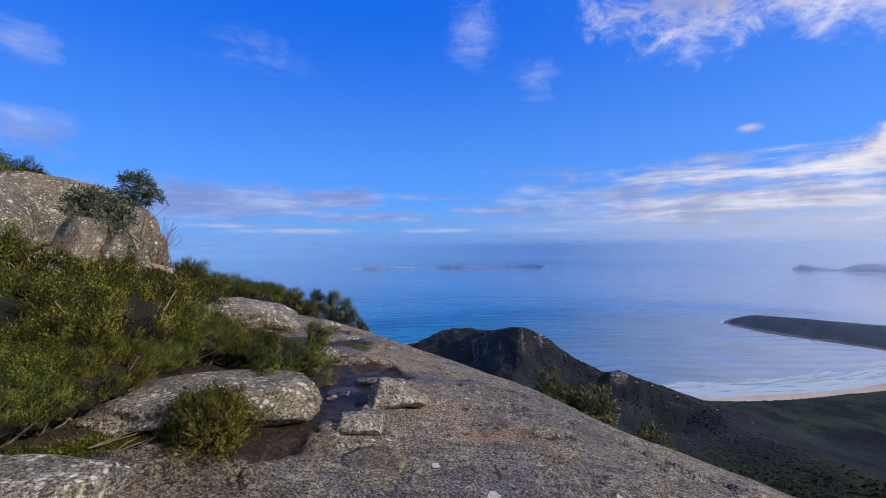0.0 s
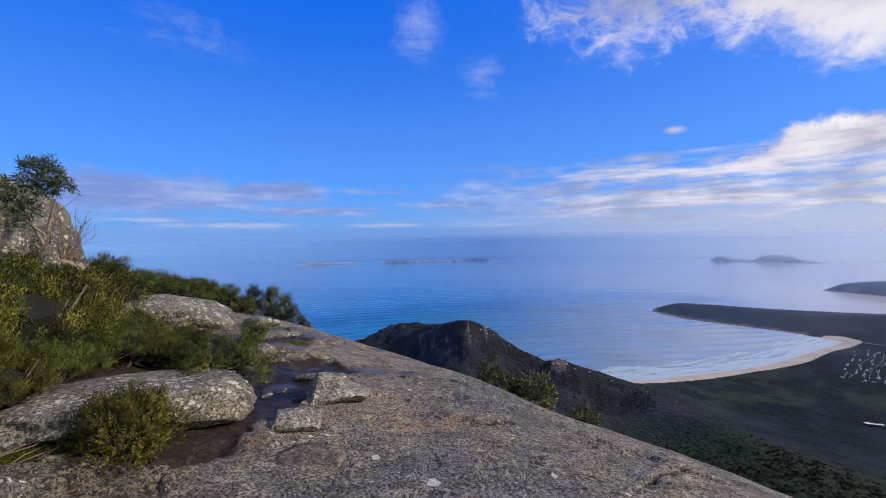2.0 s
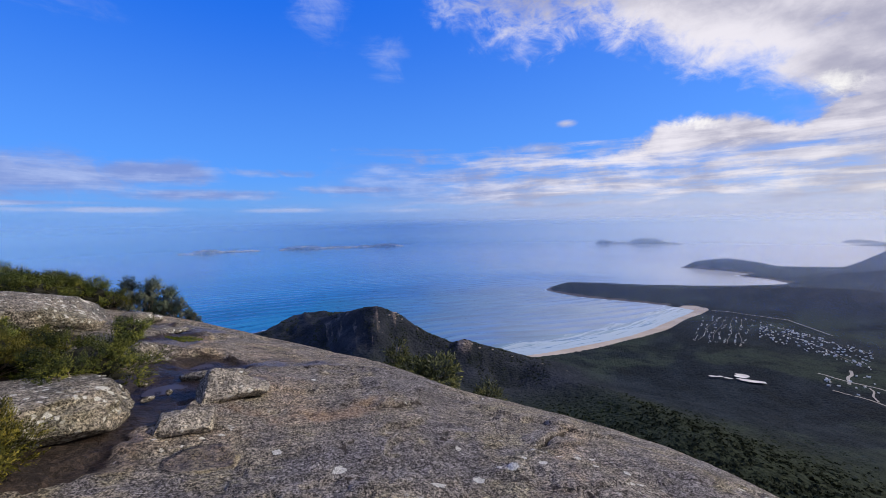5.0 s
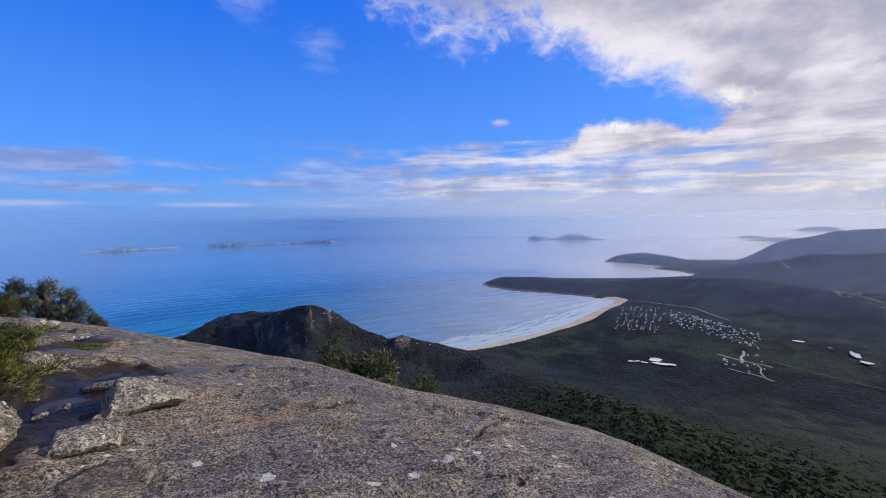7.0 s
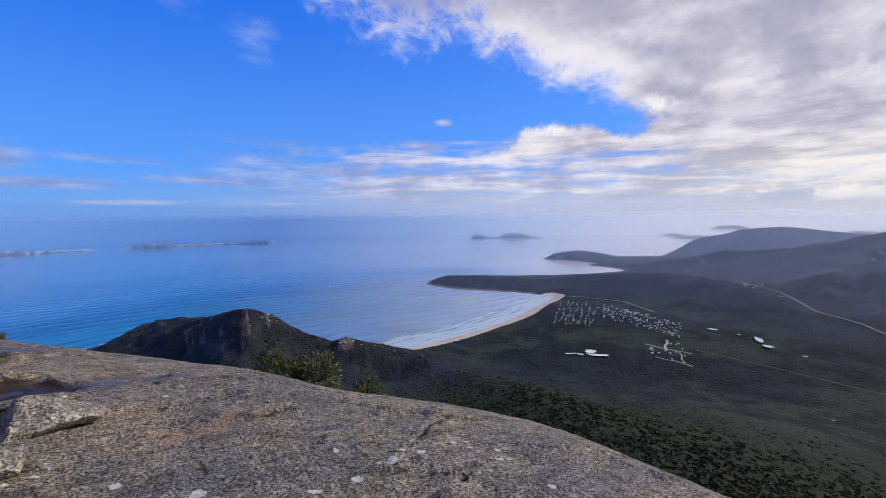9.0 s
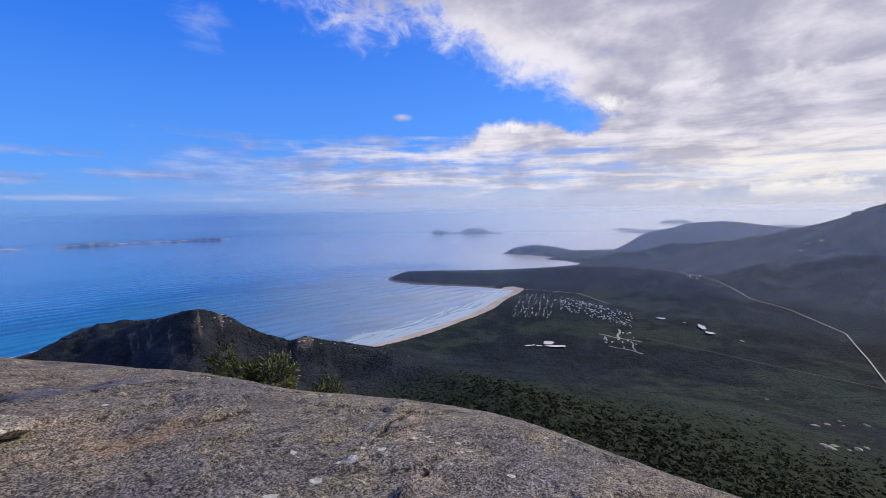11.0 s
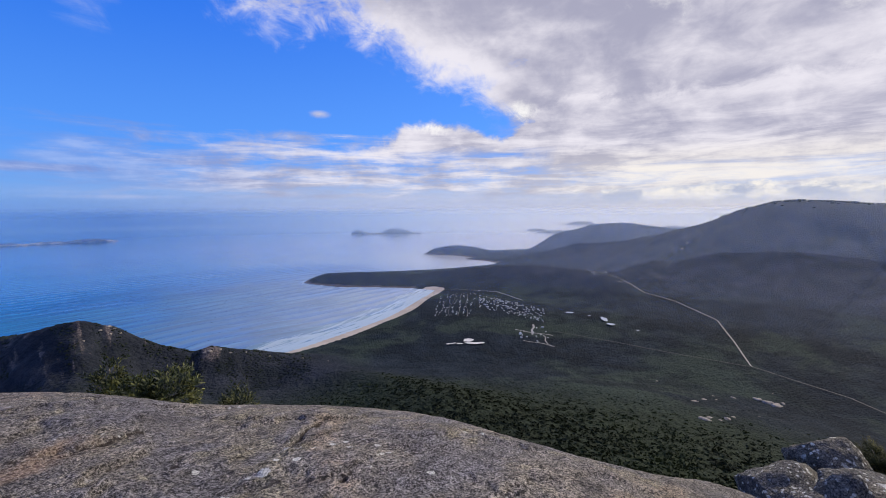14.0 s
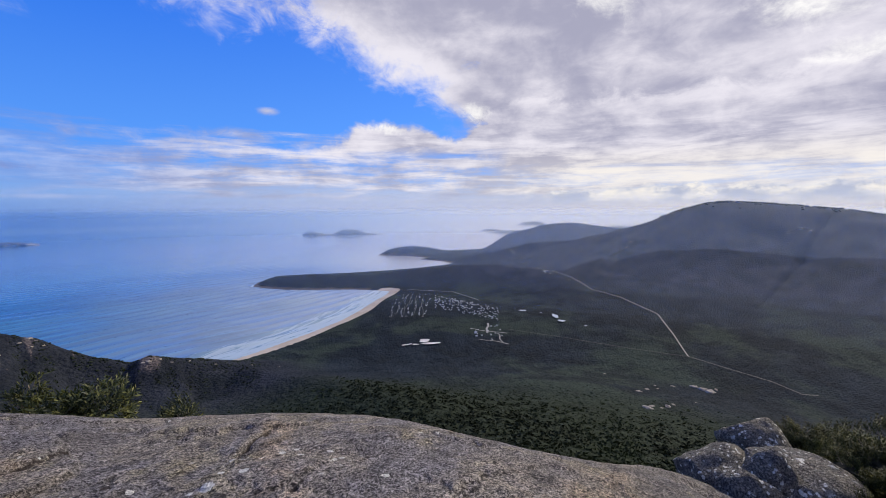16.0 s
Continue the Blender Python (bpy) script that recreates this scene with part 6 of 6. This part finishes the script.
# rock outcrops on the slopes below
for i, (az, el, w) in enumerate(((83.9, 22.1, 18), (84.8, 21.7, 14), (85.7, 21.2, 14), (86.0, 21.5, 12), (87.6, 20.9, 16), (90.0, 20.6, 26), (90.8, 20.7, 30), (91.6, 20.8, 34), (92.1, 20.4, 14), (89.3, 20.9, 12), (85.0, 23.8, 26), (85.5, 23.5, 16), (87.2, 23.2, 20), (87.8, 22.9, 14), (88.0, 21.3, 10), (86.6, 23.5, 10), (91.2, 19.6, 9), (95.5, 24.2, 22), (90.2, 22.2, 10), (79.8, 20.6, 8),
                                 (11.6, 11.55, 11), (12.1, 11.85, 14), (12.5, 12.05, 10), (12.9, 12.3, 14), (13.4, 12.6, 10), (12.2, 12.6, 9), (13.0, 13.1, 12), (13.9, 13.2, 9), (10.8, 13.4, 9), (21.8, 16.7, 12), (26.3, 17.35, 10), (27.3, 17.6, 9), (29.0, 18.2, 8), (36.2, 19.6, 8), (33.0, 18.9, 9), (31.0, 18.4, 9), (82.3, 4.2, 26), (83.4, 3.8, 20), (81.8, 4.9, 18), (98.6, 2.2, 26), (99.4, 2.4, 22), (97.6, 2.6, 16), (23.4, 16.6, 14), (22.4, 16.7, 16), (24.5, 17.2, 10))):
    r = sight(az, el)
    p = on_land(az, r)
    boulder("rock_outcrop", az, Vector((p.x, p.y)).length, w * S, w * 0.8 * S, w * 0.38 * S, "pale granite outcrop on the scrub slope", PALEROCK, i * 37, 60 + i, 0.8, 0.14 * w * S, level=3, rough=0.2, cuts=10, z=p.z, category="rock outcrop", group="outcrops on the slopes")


def crowns():
    """Tree crowns over the near slopes and along the skyline of the mountain: ragged lumps of leaves."""
    rng = np.random.default_rng(3)
    n = 52000
    az = rng.uniform(-8, 116, n)
    r = 450 * (1220 / 450.0) ** (rng.random(n) ** 1.0)
    x, y = r * np.sin(np.radians(az)), r * np.cos(np.radians(az))
    z, sd, _, db = country(x, y, False)
    keep = (sd > 60) & (fbm(x / 130, y / 130, 3, 33) > -0.12 - 0.4 * sstep(1250, 950, r)) & (z < -150) & (rng.random(n) < sstep(1260, 900, r))
    x, y, z = x[keep], y[keep], z[keep]
    size = (1.8 + 3.8 * rng.random(len(x)) ** 2.0) * (0.55 + 0.65 * sstep(1230, 700, np.hypot(x, y)))
    ah = rng.uniform(-5, 34, 16000)
    rh = rng.uniform(1180, 2350, 16000)
    xh, yh = rh * np.sin(np.radians(ah)), rh * np.cos(np.radians(ah))
    zh, sh, *_ = country(xh, yh, False)
    ok = (sh > 50) & (zh > -500) & (fbm(ah / 0.9 + rh / 500, rh / 500, 3, 44) > -0.06)
    x, y, z, size = np.concatenate([x, xh[ok]]), np.concatenate([y, yh[ok]]), np.concatenate([z, zh[ok]]), np.concatenate([size, rng.uniform(1.8, 4.2, ok.sum())])
    a2 = rng.uniform(85.5, 106, 420)
    r2 = 4000 + rng.normal(size=420) * 60
    x2, y2 = r2 * np.sin(np.radians(a2)), r2 * np.cos(np.radians(a2))
    z2, *_ = country(x2, y2, False)
    x, y, z, size = np.concatenate([x, x2]), np.concatenate([y, y2]), np.concatenate([z, z2]), np.concatenate([size, rng.uniform(4, 14, 420)])
    # near crowns are tufts of leaf sprays, far ones ragged lumps
    close = np.hypot(x, y) < 1350
    leafy = np.stack([x, y, z + size * 0.12], 1)[close]
    per = 6
    d = rng.normal(size=(len(leafy), per, 3))
    d[..., 2] = np.abs(d[..., 2])
    d /= np.linalg.norm(d, axis=2, keepdims=True)
    s = size[close][:, None, None]
    mid = leafy[:, None] + d * s * np.array([0.9, 0.9, 0.34]) * (0.6 + 0.5 * rng.random((len(leafy), per, 1)))
    u = np.cross(d + 0.9 * rng.normal(size=d.shape), rng.normal(size=d.shape))
    u /= np.linalg.norm(u, axis=2, keepdims=True)
    w = np.cross(u, d + 0.5 * rng.normal(size=d.shape))
    w /= np.linalg.norm(w, axis=2, keepdims=True)
    face_way = d * 0.8 + np.array([0, 0, 0.55]) + 0.25 * rng.normal(size=d.shape)
    face_way /= np.linalg.norm(face_way, axis=2, keepdims=True)
    u = np.where((np.cross(u, w) * face_way).sum(2, keepdims=True) > 0, u, -u)
    h = s * 0.64
    quad = np.stack([mid - u * h, mid - w * h * 0.8, mid + u * h, mid + w * h * 0.8], 2).reshape(-1, 3) * S
    near_crowns = mesh_of("tree_crowns", quad, np.arange(len(quad)).reshape(-1, 4), CANOPY, True)
    near_crowns.normals_split_custom_set_from_vertices(np.repeat(face_way.reshape(-1, 3), 4, axis=0).tolist())
    tagged(new("tree_crowns", near_crowns), "dark green treetops covering the near slopes", "forest", kind="stuff")
    x, y, z, size = x[~close], y[~close], z[~close], size[~close]
    bm = bmesh.new()
    bmesh.ops.create_icosphere(bm, subdivisions=1, radius=1.0)
    unit = np.array([v.co[:] for v in bm.verts])
    tri = np.array([[v.index for v in f.verts] for f in bm.faces])
    bm.free()
    count, k = len(x), len(unit)
    shape = unit[None] * (1 + 0.6 * (rng.random((count, k, 1)) - 0.5)) * size[:, None, None] * np.array([1, 1, 0.55])
    verts = (shape + np.stack([x, y, z + size * 0.25], 1)[:, None]).reshape(-1, 3) * S
    faces = (tri[None] + (np.arange(count) * k)[:, None, None]).reshape(-1, 3)
    ob = new("tree_crowns", mesh_of("tree_crowns", verts, faces, CANOPY, True))
    return tagged(ob, "dark green treetops scattered over the far slopes", "forest", kind="stuff")


def make_canopy_material():
    m, T = material("forest_leaves")
    pos = T.node("ShaderNodeTexCoord").outputs["Object"]
    isl = T.val(T.node("ShaderNodeNewGeometry").outputs["Random Per Island"])
    wide, near_by = T.noise(pos, 0.016, 4, 0.6, 0.4), T.noise(pos, 0.12, 4, 0.65)
    col = T.mix(near_by.step(0.35, 0.65), (0.014, 0.020, 0.012), (0.027, 0.036, 0.021))
    col = T.mix(wide.step(0.46, 0.62, 0.0, 0.75), col, (0.036, 0.050, 0.026))
    col = T.mix(isl.step(0.0, 1.0, 0.0, 0.45), col, T.mix(1.0, col, (0.6, 0.6, 0.6), "MULTIPLY"))
    T.put(T.bsdf.inputs["Base Color"], col)
    T.bsdf.inputs["Roughness"].default_value = 0.8
    T.bsdf.inputs["Specular IOR Level"].default_value = 0.1
    tr, mx = T.node("ShaderNodeBsdfTranslucent"), T.node("ShaderNodeMixShader")
    mx.inputs[0].default_value = 0.15
    T.put(tr.inputs[0], col), T.put(mx.inputs[1], T.bsdf.outputs[0]), T.put(mx.inputs[2], tr.outputs[0]), T.put(T.out.inputs[0], mx.outputs[0])
    return m


CANOPY = make_canopy_material()
crowns()
